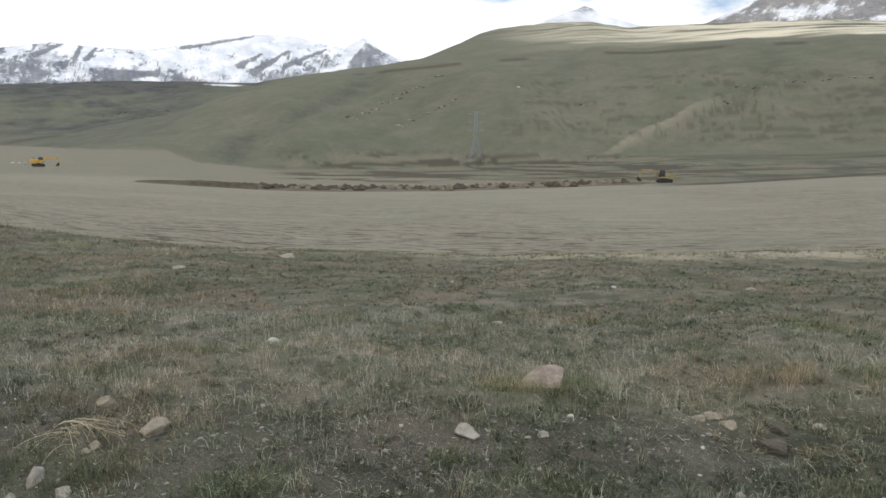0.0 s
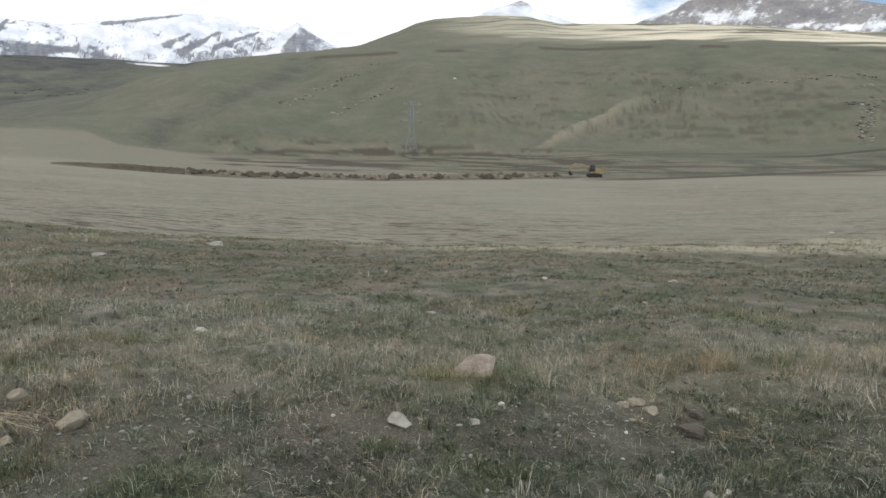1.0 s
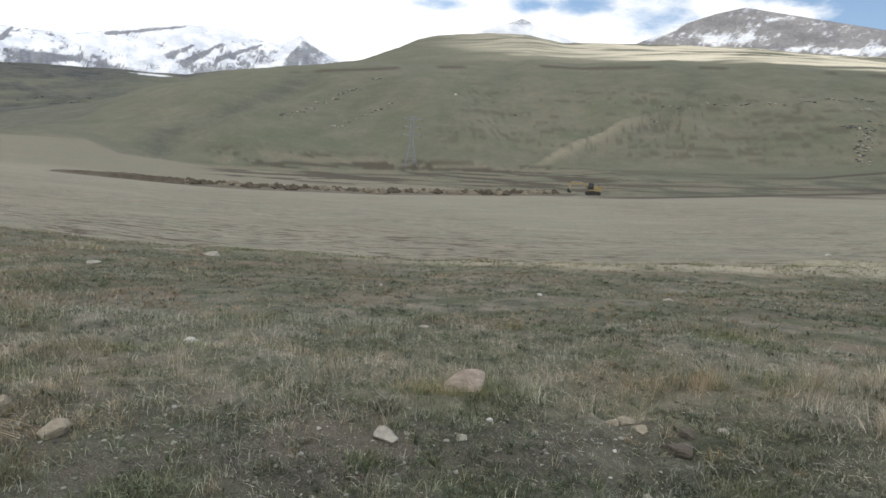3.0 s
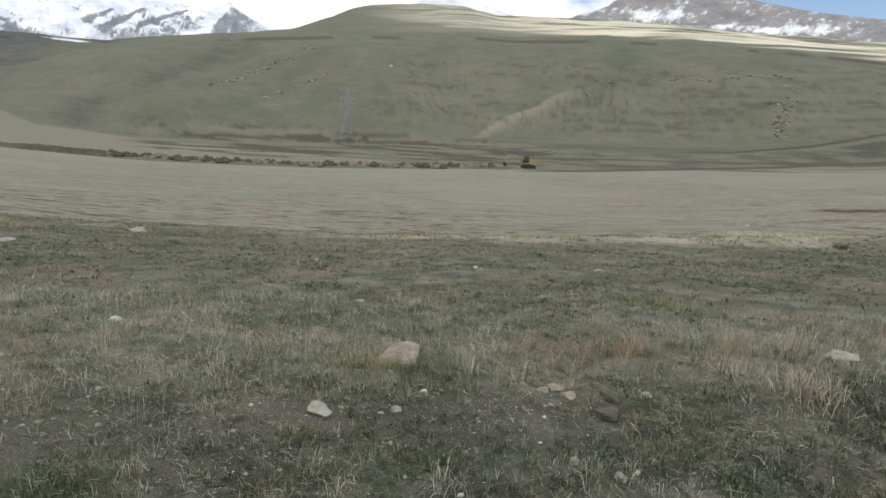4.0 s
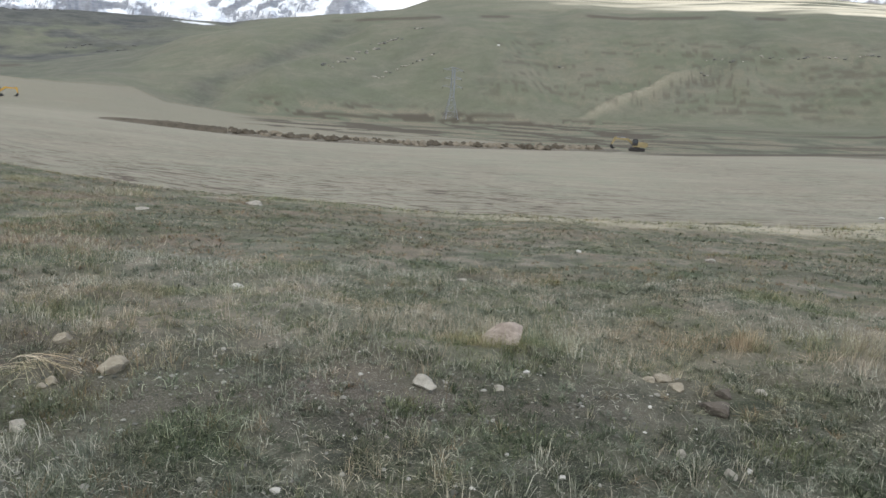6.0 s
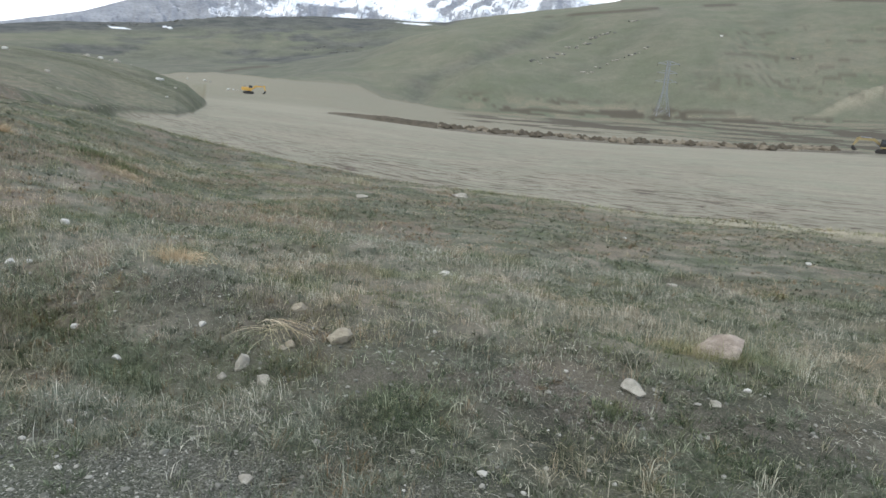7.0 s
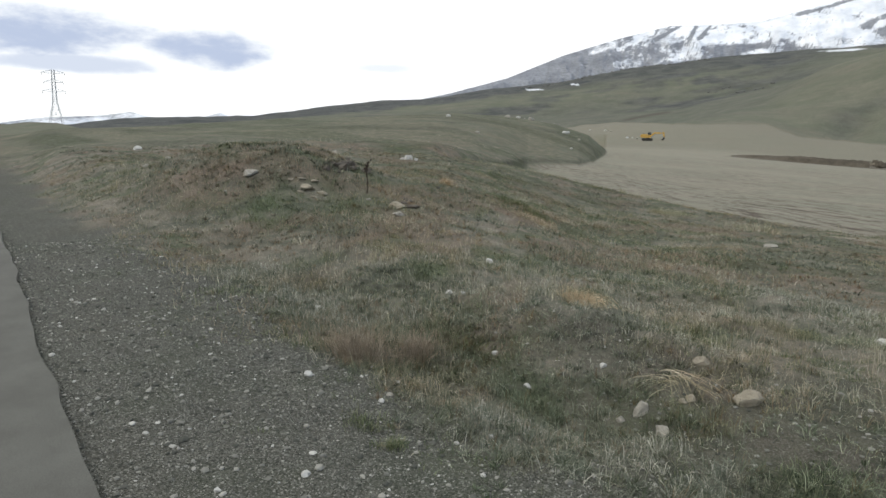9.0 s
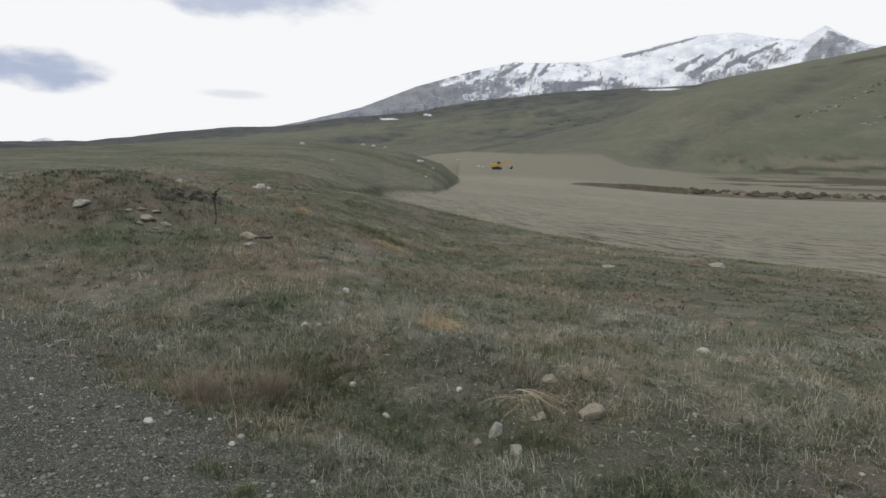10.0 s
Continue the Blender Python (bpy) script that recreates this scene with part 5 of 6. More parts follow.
# ---- excavators ----
def excavator(loc, rot, dig, paint, label):
    """Tracked excavator, boom towards +x. dig bends the stick."""
    ob = thing("excavator", label, "excavator", "excavators", loc, rot)
    for s in (-1, 1):
        bm = bmesh.new()
        ring = []
        for k in range(28):
            a = 2 * math.pi * k / 28
            ring.append((1.45 * (1 if math.cos(a) > 0 else -1) + 0.45 * math.cos(a), 0.47 + 0.45 * math.sin(a)))
        plate(bm, ring, 0.6, (0, 1.15 * s, 0))
        for k in range(26):
            box(bm, (0.12, 0.64, 0.05), (-1.5 + 0.12 * k, 1.15 * s, 0.94))
        trk = part("track", bm, M_BLACK, ob, "black steel crawler track")
        bm = bmesh.new()
        for k in range(5):
            cyl(bm, 0.26, 0.66, (-1.3 + 0.65 * k, 1.15 * s, 0.42), (90, 0, 0), 14)
        part("roller", bm, M_BLACK, trk)
    bm = bmesh.new()
    box(bm, (1.6, 1.8, 0.5), (0, 0, 0.72), bevel=0.06)
    cyl(bm, 0.7, 0.3, (0, 0, 1.05), seg=24)
    part("undercarriage", bm, M_BLACK, ob)
    bm = bmesh.new()
    box(bm, (3.2, 2.5, 0.35), (-0.5, 0, 1.3), bevel=0.05)
    box(bm, (2.0, 2.4, 0.95), (-0.9, 0, 1.92), taper=(0.95, 0.92), bevel=0.1)
    box(bm, (1.0, 0.9, 0.7), (0.75, -0.75, 1.8), bevel=0.08)
    part("house", bm, paint, ob)
    bm = bmesh.new()
    box(bm, (0.75, 2.4, 1.1), (-2.15, 0, 1.8), taper=(0.8, 0.95), bevel=0.16)
    part("counterweight", bm, paint, ob)
    bm = bmesh.new()
    box(bm, (1.45, 1.0, 1.6), (0.6, 0.72, 2.28), taper=(0.82, 0.9), bevel=0.08)
    cab = part("cab", bm, M_BLACK, ob, "dark cab")
    for sy in (0.18, 1.26):
        bm = bmesh.new()
        box(bm, (1.0, 0.03, 0.8), (0.6, sy - (0.0 if sy < 1 else 0.03), 2.5), (3 if sy > 1 else -3, 0, 0))
        part("window", bm, M_GLASS, cab)
    bm = bmesh.new()
    cyl(bm, 0.08, 0.6, (-1.3, -0.7, 2.65), seg=12)
    part("exhaust", bm, M_BLACK, ob)
    bm = bmesh.new()
    plate(bm, ((0.6, 1.5), (1.0, 1.35), (2.6, 2.6), (5.5, 2.75), (5.6, 3.05), (2.5, 3.2), (1.9, 2.85)), 0.42, (0, -0.1, 0))
    boom = part("boom", bm, paint, ob)
    bm = bmesh.new()
    beam(bm, (1.2, -0.1, 1.4), (2.7, -0.1, 2.6), 0.16)
    beam(bm, (3.0, -0.1, 3.25), (5.3, -0.1, 3.35), 0.15)
    part("cylinder", bm, M_STEEL, boom)
    bm = bmesh.new()
    plate(bm, ((5.1, 3.45), (5.8, 3.15), (6.5 - dig, 1.3), (6.25 - dig, 1.2), (5.3, 2.65)), 0.34, (0, -0.1, 0))
    part("stick", bm, paint, ob)
    bm = bmesh.new()
    plate(bm, ((6.35 - dig, 1.6), (6.6 - dig, 1.0), (6.3 - dig, 0.4), (5.7 - dig, 0.3), (5.35 - dig, 0.65), (5.7 - dig, 0.75), (6.0 - dig, 1.2)), 1.0, (0, -0.1, 0))
    for q in range(4):
        box(bm, (0.22, 0.1, 0.08), (5.28 - dig, -0.5 + 0.27 * q, 0.62), (0, 25, 0))
    part("bucket", bm, M_BLACK, ob, "dark steel bucket")
    return ob


x, y = polar(18.6, 172)
excavator((x, y, ground_z(x, y) - 0.03), 166, 0.0, M_YELLOW_SHADED, "yellow tracked excavator beside the ditch, shade put into its dull paint")
x, y = polar(-31.7, 255)
excavator((x, y, ground_z(x, y) - 0.03), 28, 0.5, M_YELLOW, "bright yellow tracked excavator on bare ground")


# ---- power pylons ----
def pylon(loc, rot, h, label):
    ob = thing("power_pylon", label, "pylon", "power pylons", loc, rot)

    def half(z):
        t = z / h
        return 4.2 + (1.25 - 4.2) * min(t / 0.45, 1) if t < 0.45 else 1.25 + (0.75 - 1.25) * (t - 0.45) / 0.55

    corner = ((-1, -1), (1, -1), (1, 1), (-1, 1))
    levels = [h * q for q in (0, 0.16, 0.3, 0.45, 0.56, 0.67, 0.78, 0.89, 1.0)]
    for sx, sy in corner:
        bm = bmesh.new()
        for a, b in zip(levels, levels[1:]):
            beam(bm, (sx * half(a), sy * half(a), a), (sx * half(b), sy * half(b), b), 0.17)
        part("leg", bm, M_STEEL, ob)
    for a, b in zip(levels, levels[1:]):
        bm = bmesh.new()
        for q in range(4):
            (ax, ay), (bx, by) = corner[q], corner[(q + 1) % 4]
            beam(bm, (ax * half(a), ay * half(a), a), (bx * half(b), by * half(b), b), 0.08)
            beam(bm, (bx * half(a), by * half(a), a), (ax * half(b), ay * half(b), b), 0.08)
            beam(bm, (ax * half(b), ay * half(b), b), (bx * half(b), by * half(b), b), 0.09)
        part("bracing", bm, M_STEEL, ob)
    for z, w in ((0.62, 6.6), (0.78, 5.6), (0.94, 6.6)):
        bm = bmesh.new()
        for s in (-1, 1):
            for sy in (-0.8, 0.8):
                beam(bm, (s * 0.8, sy, z * h), (s * w, 0, z * h + 0.5), 0.17)
                beam(bm, (s * 0.8, sy, z * h + 2.0), (s * w, 0, z * h + 0.5), 0.14)
        arm = part("cross_arm", bm, M_STEEL, ob)
        for s in (-1, 1):
            bm = bmesh.new()
            for q in range(5):
                cyl(bm, 0.16, 0.22, (s * w, 0, z * h + 0.2 - 0.3 * q), seg=8)
            part("insulator", bm, M_STONE_BROWN, arm)
    return ob


x, y = polar(-79.1, 505)
pylon((x, y, ground_z(x, y) - 0.3), 70, 36.5, "grey lattice power pylon on the plain")
x, y = polar(2.7, 432)
pylon((x, y, ground_z(x, y) - 0.3), 10, 33, "faint grey lattice pylon at the hill's foot")


# ---- growth ----
RS = np.random.RandomState(12)


def blades(name, cx, cy, height, width, spread, lean, mat, n_per, obj=None):
    """Blades in tufts: cx, cy, height per tuft."""
    n = len(cx) * n_per
    tx, ty, th = np.repeat(cx, n_per), np.repeat(cy, n_per), np.repeat(height, n_per)
    ang = RS.rand(n) * 2 * np.pi
    rad = np.abs(RS.randn(n)) * spread
    bx, by = tx + rad * np.cos(ang), ty + rad * np.sin(ang)
    bz = ground_many(bx, by) - 0.006
    h = th * (0.45 + 0.75 * RS.rand(n))
    la = ang + 0.9 * RS.randn(n)
    ln = h * lean * (0.25 + 1.1 * RS.rand(n))
    fx, fy = np.cos(la), np.sin(la)
    sx, sy = -fy, fx
    tw = RS.rand(n) * np.pi
    sx, sy = np.cos(tw), np.sin(tw)
    w = width * (0.6 + 0.8 * RS.rand(n))
    up = np.sqrt(np.maximum(h * h - ln * ln * 0.8, (0.25 * h) ** 2))
    P = np.zeros((n, 5, 3))
    P[:, 0] = np.stack([bx - sx * w / 2, by - sy * w / 2, bz], -1)
    P[:, 1] = np.stack([bx + sx * w / 2, by + sy * w / 2, bz], -1)
    mx, my, mz = bx + fx * ln * 0.35, by + fy * ln * 0.35, bz + up * 0.62
    P[:, 2] = np.stack([mx + sx * w * 0.38, my + sy * w * 0.38, mz], -1)
    P[:, 3] = np.stack([mx - sx * w * 0.38, my - sy * w * 0.38, mz], -1)
    P[:, 4] = np.stack([bx + fx * ln, by + fy * ln, bz + up * (0.95 - 0.25 * RS.rand(n))], -1)
    b = np.arange(n)[:, None] * 5
    tri = np.concatenate([b + [0, 1, 2], b + [0, 2, 3], b + [3, 2, 4]], 1).reshape(-1, 3)
    return mesh_from(name, P.reshape(-1, 3), tri, mat)


def scatter(n, r0, r1, a0=-91, a1=57):
    r = np.sqrt(r0 * r0 + (r1 * r1 - r0 * r0) * RS.rand(n))
    a = np.radians(a0 + (a1 - a0) * RS.rand(n))
    return r * np.sin(a), r * np.cos(a)


def open_at(x, y):
    """Thin growth on and just before each loose stone, 1 elsewhere."""
    k = np.ones_like(x)
    for sx, sy, w in stone_spots:
        r = math.hypot(sx, sy)
        for f in (0.0, 0.9):
            ox, oy = sx * (1 - f * w / r), sy * (1 - f * w / r)
            k = k * (1 - 0.93 * np.exp(-((x - ox) ** 2 + (y - oy) ** 2) / (0.62 * w) ** 2))
    return k


def bare_at(x, y):
    b = np.exp(-(((x - 0.2) / 1.25) ** 2 + ((y - 3.68) / 0.36) ** 2)) + 0.9 * np.exp(-(((x + 1.9) / 0.95) ** 2 + ((y - 3.75) / 0.5) ** 2)) + 0.6 * np.exp(-(((x + 3.6) / 1.2) ** 2 + ((y - 4.3) / 0.35) ** 2))
    return np.clip(b, 0, 1)


def grow(name, label, n, r0, r1, keep, height, width, spread, lean, mat, n_per, a0=-91, a1=57):
    x, y = scatter(n, r0, r1, a0, a1)
    v = verge(x, y)
    p = keep(x, y, v) * open_at(x, y)
    ok = RS.rand(n) < p
    x, y, v = x[ok], y[ok], v[ok]
    h = height(x, y, v) * (0.7 + 0.6 * RS.rand(len(x)))
    ob = tagged(new(name, blades(name, x, y, h, width, spread, lean, mat, n_per)), label, "grass", kind="stuff")
    return ob


def patch(x, y, s, seed):
    return fbm(x / s, y / s, seed, 3)


edge = lambda x, y, v: sstep(1.55, 2.35, v + 0.35 * patch(x, y, 0.8, 81))
tall = lambda x, y, v: np.exp(-((v - 4.9) / 0.75) ** 2)
not_field = lambda x, y, v: 1 - field_zone(np.degrees(np.arctan2(x, y)), np.hypot(x, y), x, y)

grow("grass", "grey-green short steppe grass in tufts", 13000, 1.9, 9, lambda x, y, v: edge(x, y, v) * (1 - 0.68 * bare_at(x, y)) * (0.55 + 0.5 * patch(x, y, 0.7, 201)) * (1 - 0.6 * sstep(4.1, 3.3, v) * sstep(-2.6, -1.0, x)), lambda x, y, v: 0.1 + 0.065 * np.clip(patch(x, y, 1.2, 203), -0.6, 1) + 0.03 * sstep(3.4, 2.6, v), 0.0034, 0.045, 0.9, M_GRASS, 14)
grow("grass", "dark green low grass among dry tufts", 14000, 1.9, 9, lambda x, y, v: edge(x, y, v) * (1 - 0.85 * bare_at(x, y)) * np.maximum(sstep(0.0, 0.55, patch(x, y, 1.1, 211)) * (0.35 + 0.65 * sstep(3.4, 4.4, v)), 0.3 * sstep(3.9, 3.2, v) * sstep(0.0, 0.4, patch(x, y, 0.7, 213))), lambda x, y, v: 0.06 + 0 * x, 0.0036, 0.045, 0.8, M_GRASS_GREEN, 14)
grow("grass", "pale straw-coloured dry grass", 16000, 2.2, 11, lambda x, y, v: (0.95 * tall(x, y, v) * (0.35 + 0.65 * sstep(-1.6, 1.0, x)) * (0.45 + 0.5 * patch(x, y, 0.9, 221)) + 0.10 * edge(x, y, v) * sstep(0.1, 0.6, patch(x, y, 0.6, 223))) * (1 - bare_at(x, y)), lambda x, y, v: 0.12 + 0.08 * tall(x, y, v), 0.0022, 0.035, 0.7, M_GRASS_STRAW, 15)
grow("grass", "grey-green short grass on the slope", 15000, 9, 31, lambda x, y, v: sstep(0.7, 1.6, v) * not_field(x, y, v) * (0.55 + 0.5 * patch(x, y, 2.0, 231)), lambda x, y, v: 0.075 + 0.045 * np.clip(patch(x, y, 2.2, 233), -0.5, 1), 0.007, 0.09, 1.0, M_GRASS_SLOPE, 6)
grow("grass", "dark green grass on the slope", 6500, 9, 34, lambda x, y, v: sstep(1.2, 2.6, v) * not_field(x, y, v) * sstep(0.0, 0.5, patch(x, y, 2.6, 241)), lambda x, y, v: 0.06 + 0 * x, 0.008, 0.12, 1.0, M_GRASS_GREEN, 8)
strip_beside = lambda x, v: sstep(20.8, 22.5, v) * sstep(2, 9, x)
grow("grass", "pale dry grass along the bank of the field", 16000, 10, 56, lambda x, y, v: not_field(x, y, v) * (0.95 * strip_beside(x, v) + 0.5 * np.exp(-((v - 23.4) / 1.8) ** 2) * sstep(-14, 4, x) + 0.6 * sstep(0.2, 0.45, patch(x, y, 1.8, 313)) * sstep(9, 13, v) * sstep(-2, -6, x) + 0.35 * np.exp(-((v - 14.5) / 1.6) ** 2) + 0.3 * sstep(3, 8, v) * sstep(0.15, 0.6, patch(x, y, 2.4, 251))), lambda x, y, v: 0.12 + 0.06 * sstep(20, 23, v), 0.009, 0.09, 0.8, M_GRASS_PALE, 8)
grow("grass", "tall pale grass on the field's bank", 11000, 22, 46, lambda x, y, v: not_field(x, y, v) * np.exp(-((v - 25.0 - 0.6 * patch(x, y, 5, 253)) / 0.8) ** 2) * (0.5 + 0.6 * patch(x, y, 2.0, 255)), lambda x, y, v: 0.26 + 0.14 * np.clip(patch(x, y, 1.6, 257), -0.8, 1), 0.012, 0.12, 0.8, M_GRASS_PALE, 9)
grow("grass", "dark green grass clumps on the field's bank", 16000, 20, 46, lambda x, y, v: not_field(x, y, v) * np.exp(-((v - 23.8 - 0.7 * patch(x, y, 3, 259)) / 1.0) ** 2) * sstep(-0.3, 0.15, patch(x, y, 4.0, 271)) * (0.15 + 0.85 * sstep(7, -1, x)), lambda x, y, v: 0.14 + 0.1 * np.clip(patch(x, y, 1.2, 261), -0.8, 1), 0.012, 0.2, 1.1, M_GRASS_GREEN, 9, -45, 30)
grow("grass", "dark dead weeds along the field's bank", 14000, 20, 46, lambda x, y, v: not_field(x, y, v) * np.exp(-((v - 24.3 - 0.7 * patch(x, y, 3, 259)) / 0.8) ** 2) * sstep(-0.3, 0.1, patch(x, y, 3.0, 275)) * (0.1 + 0.9 * sstep(6, -2, x)), lambda x, y, v: 0.16 + 0 * x, 0.012, 0.16, 1.0, M_CLUMP, 8, -45, 30)
grow("grass", "rusty dry weeds in patches", 9000, 3, 24, lambda x, y, v: sstep(2, 3, v) * not_field(x, y, v) * sstep(0.25, 0.65, patch(x, y, 1.6, 261)) * (0.3 + 0.7 * sstep(-2, -6, x)), lambda x, y, v: 0.12 + 0 * x, 0.005, 0.06, 0.6, M_GRASS_RUST, 11)
grow("grass", "mixed dry weeds on the western slope", 12000, 6, 24, lambda x, y, v: sstep(1.0, 2.1, v) * not_field(x, y, v) * (0.5 + 0.5 * patch(x, y, 1.3, 263)), lambda x, y, v: 0.11 + 0.05 * np.clip(patch(x, y, 1.6, 265), -0.8, 1), 0.006, 0.07, 0.85, M_GRASS_SLOPE, 9, -86, -24)
grow("grass", "green clumps on the western slope", 9000, 5, 26, lambda x, y, v: sstep(1.0, 2.1, v) * not_field(x, y, v) * sstep(0.05, 0.45, patch(x, y, 1.9, 267)), lambda x, y, v: 0.1 + 0 * x, 0.006, 0.08, 0.8, M_GRASS_GREEN, 9, -86, -24)
grow("grass", "rusty weeds on the western slope", 9000, 5, 26, lambda x, y, v: sstep(1.0, 2.1, v) * not_field(x, y, v) * sstep(0.15, 0.55, patch(x, y, 2.1, 269)), lambda x, y, v: 0.13 + 0 * x, 0.005, 0.07, 0.8, M_TUFT_RUST, 9, -86, -24)
grow("grass", "sparse weeds on the gravel verge", 12000, 1.2, 12, lambda x, y, v: sstep(0.5, 1.9, v) * sstep(2.9, 1.9, v) * sstep(-0.1, 0.4, patch(x, y, 0.6, 271)), lambda x, y, v: 0.045 + 0.02 * np.clip(patch(x, y, 0.5, 272), -0.7, 1), 0.0032, 0.04, 0.8, M_GRASS_GREEN, 12)
grow("grass", "short grass on the low hill", 9000, 31, 70, lambda x, y, v: sstep(-6, -14, x) * sstep(3, 8, v) * not_field(x, y, v) * (0.5 + 0.6 * patch(x, y, 7, 281)), lambda x, y, v: 0.08 + 0 * x, 0.03, 0.2, 0.9, M_GRASS, 6)


def cushions(label, n, r0, r1, keep, radius, height, n_per, width, tones, a0=-91, a1=57):
    """Low domed plants: stems that spread from one root, a tone for each plant."""
    x, y = scatter(n, r0, r1, a0, a1)
    v = verge(x, y)
    ok = RS.rand(n) < keep(x, y, v) * open_at(x, y)
    x, y, v = x[ok], y[ok], v[ok]
    m = len(x)
    size = 0.55 + 0.9 * RS.rand(m) ** 1.5
    tone = np.clip(tones(x, y, v) + 0.22 * RS.randn(m), 0, 1)
    k = m * n_per
    s, x, y = np.repeat(size, n_per), np.repeat(x, n_per), np.repeat(y, n_per)
    a, e = RS.rand(k) * 2 * np.pi, np.radians(4 + 80 * RS.rand(k) ** 1.5)
    q = s * (0.65 + 0.5 * RS.rand(k))
    fx, fy, fz = np.cos(a) * np.cos(e) * radius * q, np.sin(a) * np.cos(e) * radius * q, np.sin(e) * height * q + 0.012
    b = 0.3 * radius * s * RS.rand(k)
    a2 = RS.rand(k) * 2 * np.pi
    bx, by = x + b * np.cos(a2), y + b * np.sin(a2)
    bz = ground_many(bx, by) - 0.008
    tx, ty = bx + fx, by + fy
    w = width * (0.6 + 0.8 * RS.rand(k))
    sx, sy = -np.sin(a) * w / 2, np.cos(a) * w / 2
    mx, my, mz = bx + 0.45 * fx, by + 0.45 * fy, bz + 0.62 * fz
    P = np.zeros((k, 5, 3))
    P[:, 0] = np.stack([bx - sx, by - sy, bz], -1)
    P[:, 1] = np.stack([bx + sx, by + sy, bz], -1)
    P[:, 2] = np.stack([mx + sx, my + sy, mz], -1)
    P[:, 3] = np.stack([mx - sx, my - sy, mz], -1)
    P[:, 4] = np.stack([tx, ty, bz + fz * (0.85 + 0.25 * RS.rand(k))], -1)
    i = np.arange(k)[:, None] * 5
    tri = np.concatenate([i + [0, 1, 2], i + [0, 2, 3], i + [3, 2, 4]], 1).reshape(-1, 3)
    me = mesh_from("low_plants", P.reshape(-1, 3), tri, M_CUSHION)
    add_attr(me, "tone", np.repeat(tone, n_per * 5))
    return tagged(new("low_plants", me), label, "plants", kind="stuff")


cushions("grey-green wormwood cushions on the verge", 11500, 1.9, 8, lambda x, y, v: edge(x, y, v) * (1 - 0.8 * bare_at(x, y)) * (0.2 + 0.8 * sstep(4.6, 3.4, v)) * (0.55 + 0.5 * patch(x, y, 0.8, 301)), 0.115, 0.06, 26, 0.0034, lambda x, y, v: 0.5 + 0.3 * patch(x, y, 1.2, 303))
cushions("grey-green low plants on the slope", 11500, 7, 19, lambda x, y, v: sstep(0.9, 1.9, v) * not_field(x, y, v) * (0.5 + 0.5 * patch(x, y, 2.0, 305)), 0.17, 0.05, 14, 0.008, lambda x, y, v: 0.5 + 0.45 * patch(x, y, 1.8, 307) + 0.15 * sstep(-2, -7, x))
cushions("low tussocks on the upper slope", 13000, 18, 36, lambda x, y, v: sstep(0.8, 1.8, v) * not_field(x, y, v) * (0.45 + 0.5 * patch(x, y, 3.0, 309)), 0.3, 0.065, 9, 0.016, lambda x, y, v: 0.5 + 0.45 * patch(x, y, 3.0, 311) + 0.1 * sstep(-2, -7, x))


cushions("dark grey-green tussocks on the slope", 6500, 5, 30, lambda x, y, v: sstep(2.0, 3.2, v) * not_field(x, y, v) * sstep(-0.3, 0.3, patch(x, y, 1.9, 267)), 0.26, 0.06, 14, 0.009, lambda x, y, v: 0.2 + 0.25 * patch(x, y, 1.1, 315))
cushions("dark low tangle of weeds on the verge", 6500, 2.0, 6, lambda x, y, v: edge(x, y, v) * sstep(5.0, 3.8, v) * sstep(-0.25, 0.3, patch(x, y, 0.5, 317)) * (0.3 + 0.7 * sstep(-2.2, -0.8, x)), 0.085, 0.05, 18, 0.003, lambda x, y, v: 0.02 + 0.2 * np.clip(patch(x, y, 0.7, 319), -0.2, 1))
cushions("pale grey wormwood on the verge", 7500, 1.9, 6.5, lambda x, y, v: sstep(1.5, 2.1, v) * sstep(4.0, 3.2, v) * (0.5 + 0.55 * patch(x, y, 0.6, 321)), 0.13, 0.09, 18, 0.0026, lambda x, y, v: 0.66 + 0 * x, -75, -12)
cushions("rusty brown low weeds on the slope", 4500, 4.5, 28, lambda x, y, v: sstep(2.0, 3.2, v) * not_field(x, y, v) * sstep(0.05, 0.45, patch(x, y, 2.1, 269)), 0.16, 0.1, 16, 0.006, lambda x, y, v: 0.9 + 0 * x)
cushions("dark green growth over the spoil mound", 1500, 9, 19, lambda x, y, v: sstep(0.15, 0.5, spoil(x, y)), 0.22, 0.09, 18, 0.007, lambda x, y, v: 0.08 + 0.3 * np.clip(patch(x, y, 0.9, 273), -0.3, 1), -78, -48)


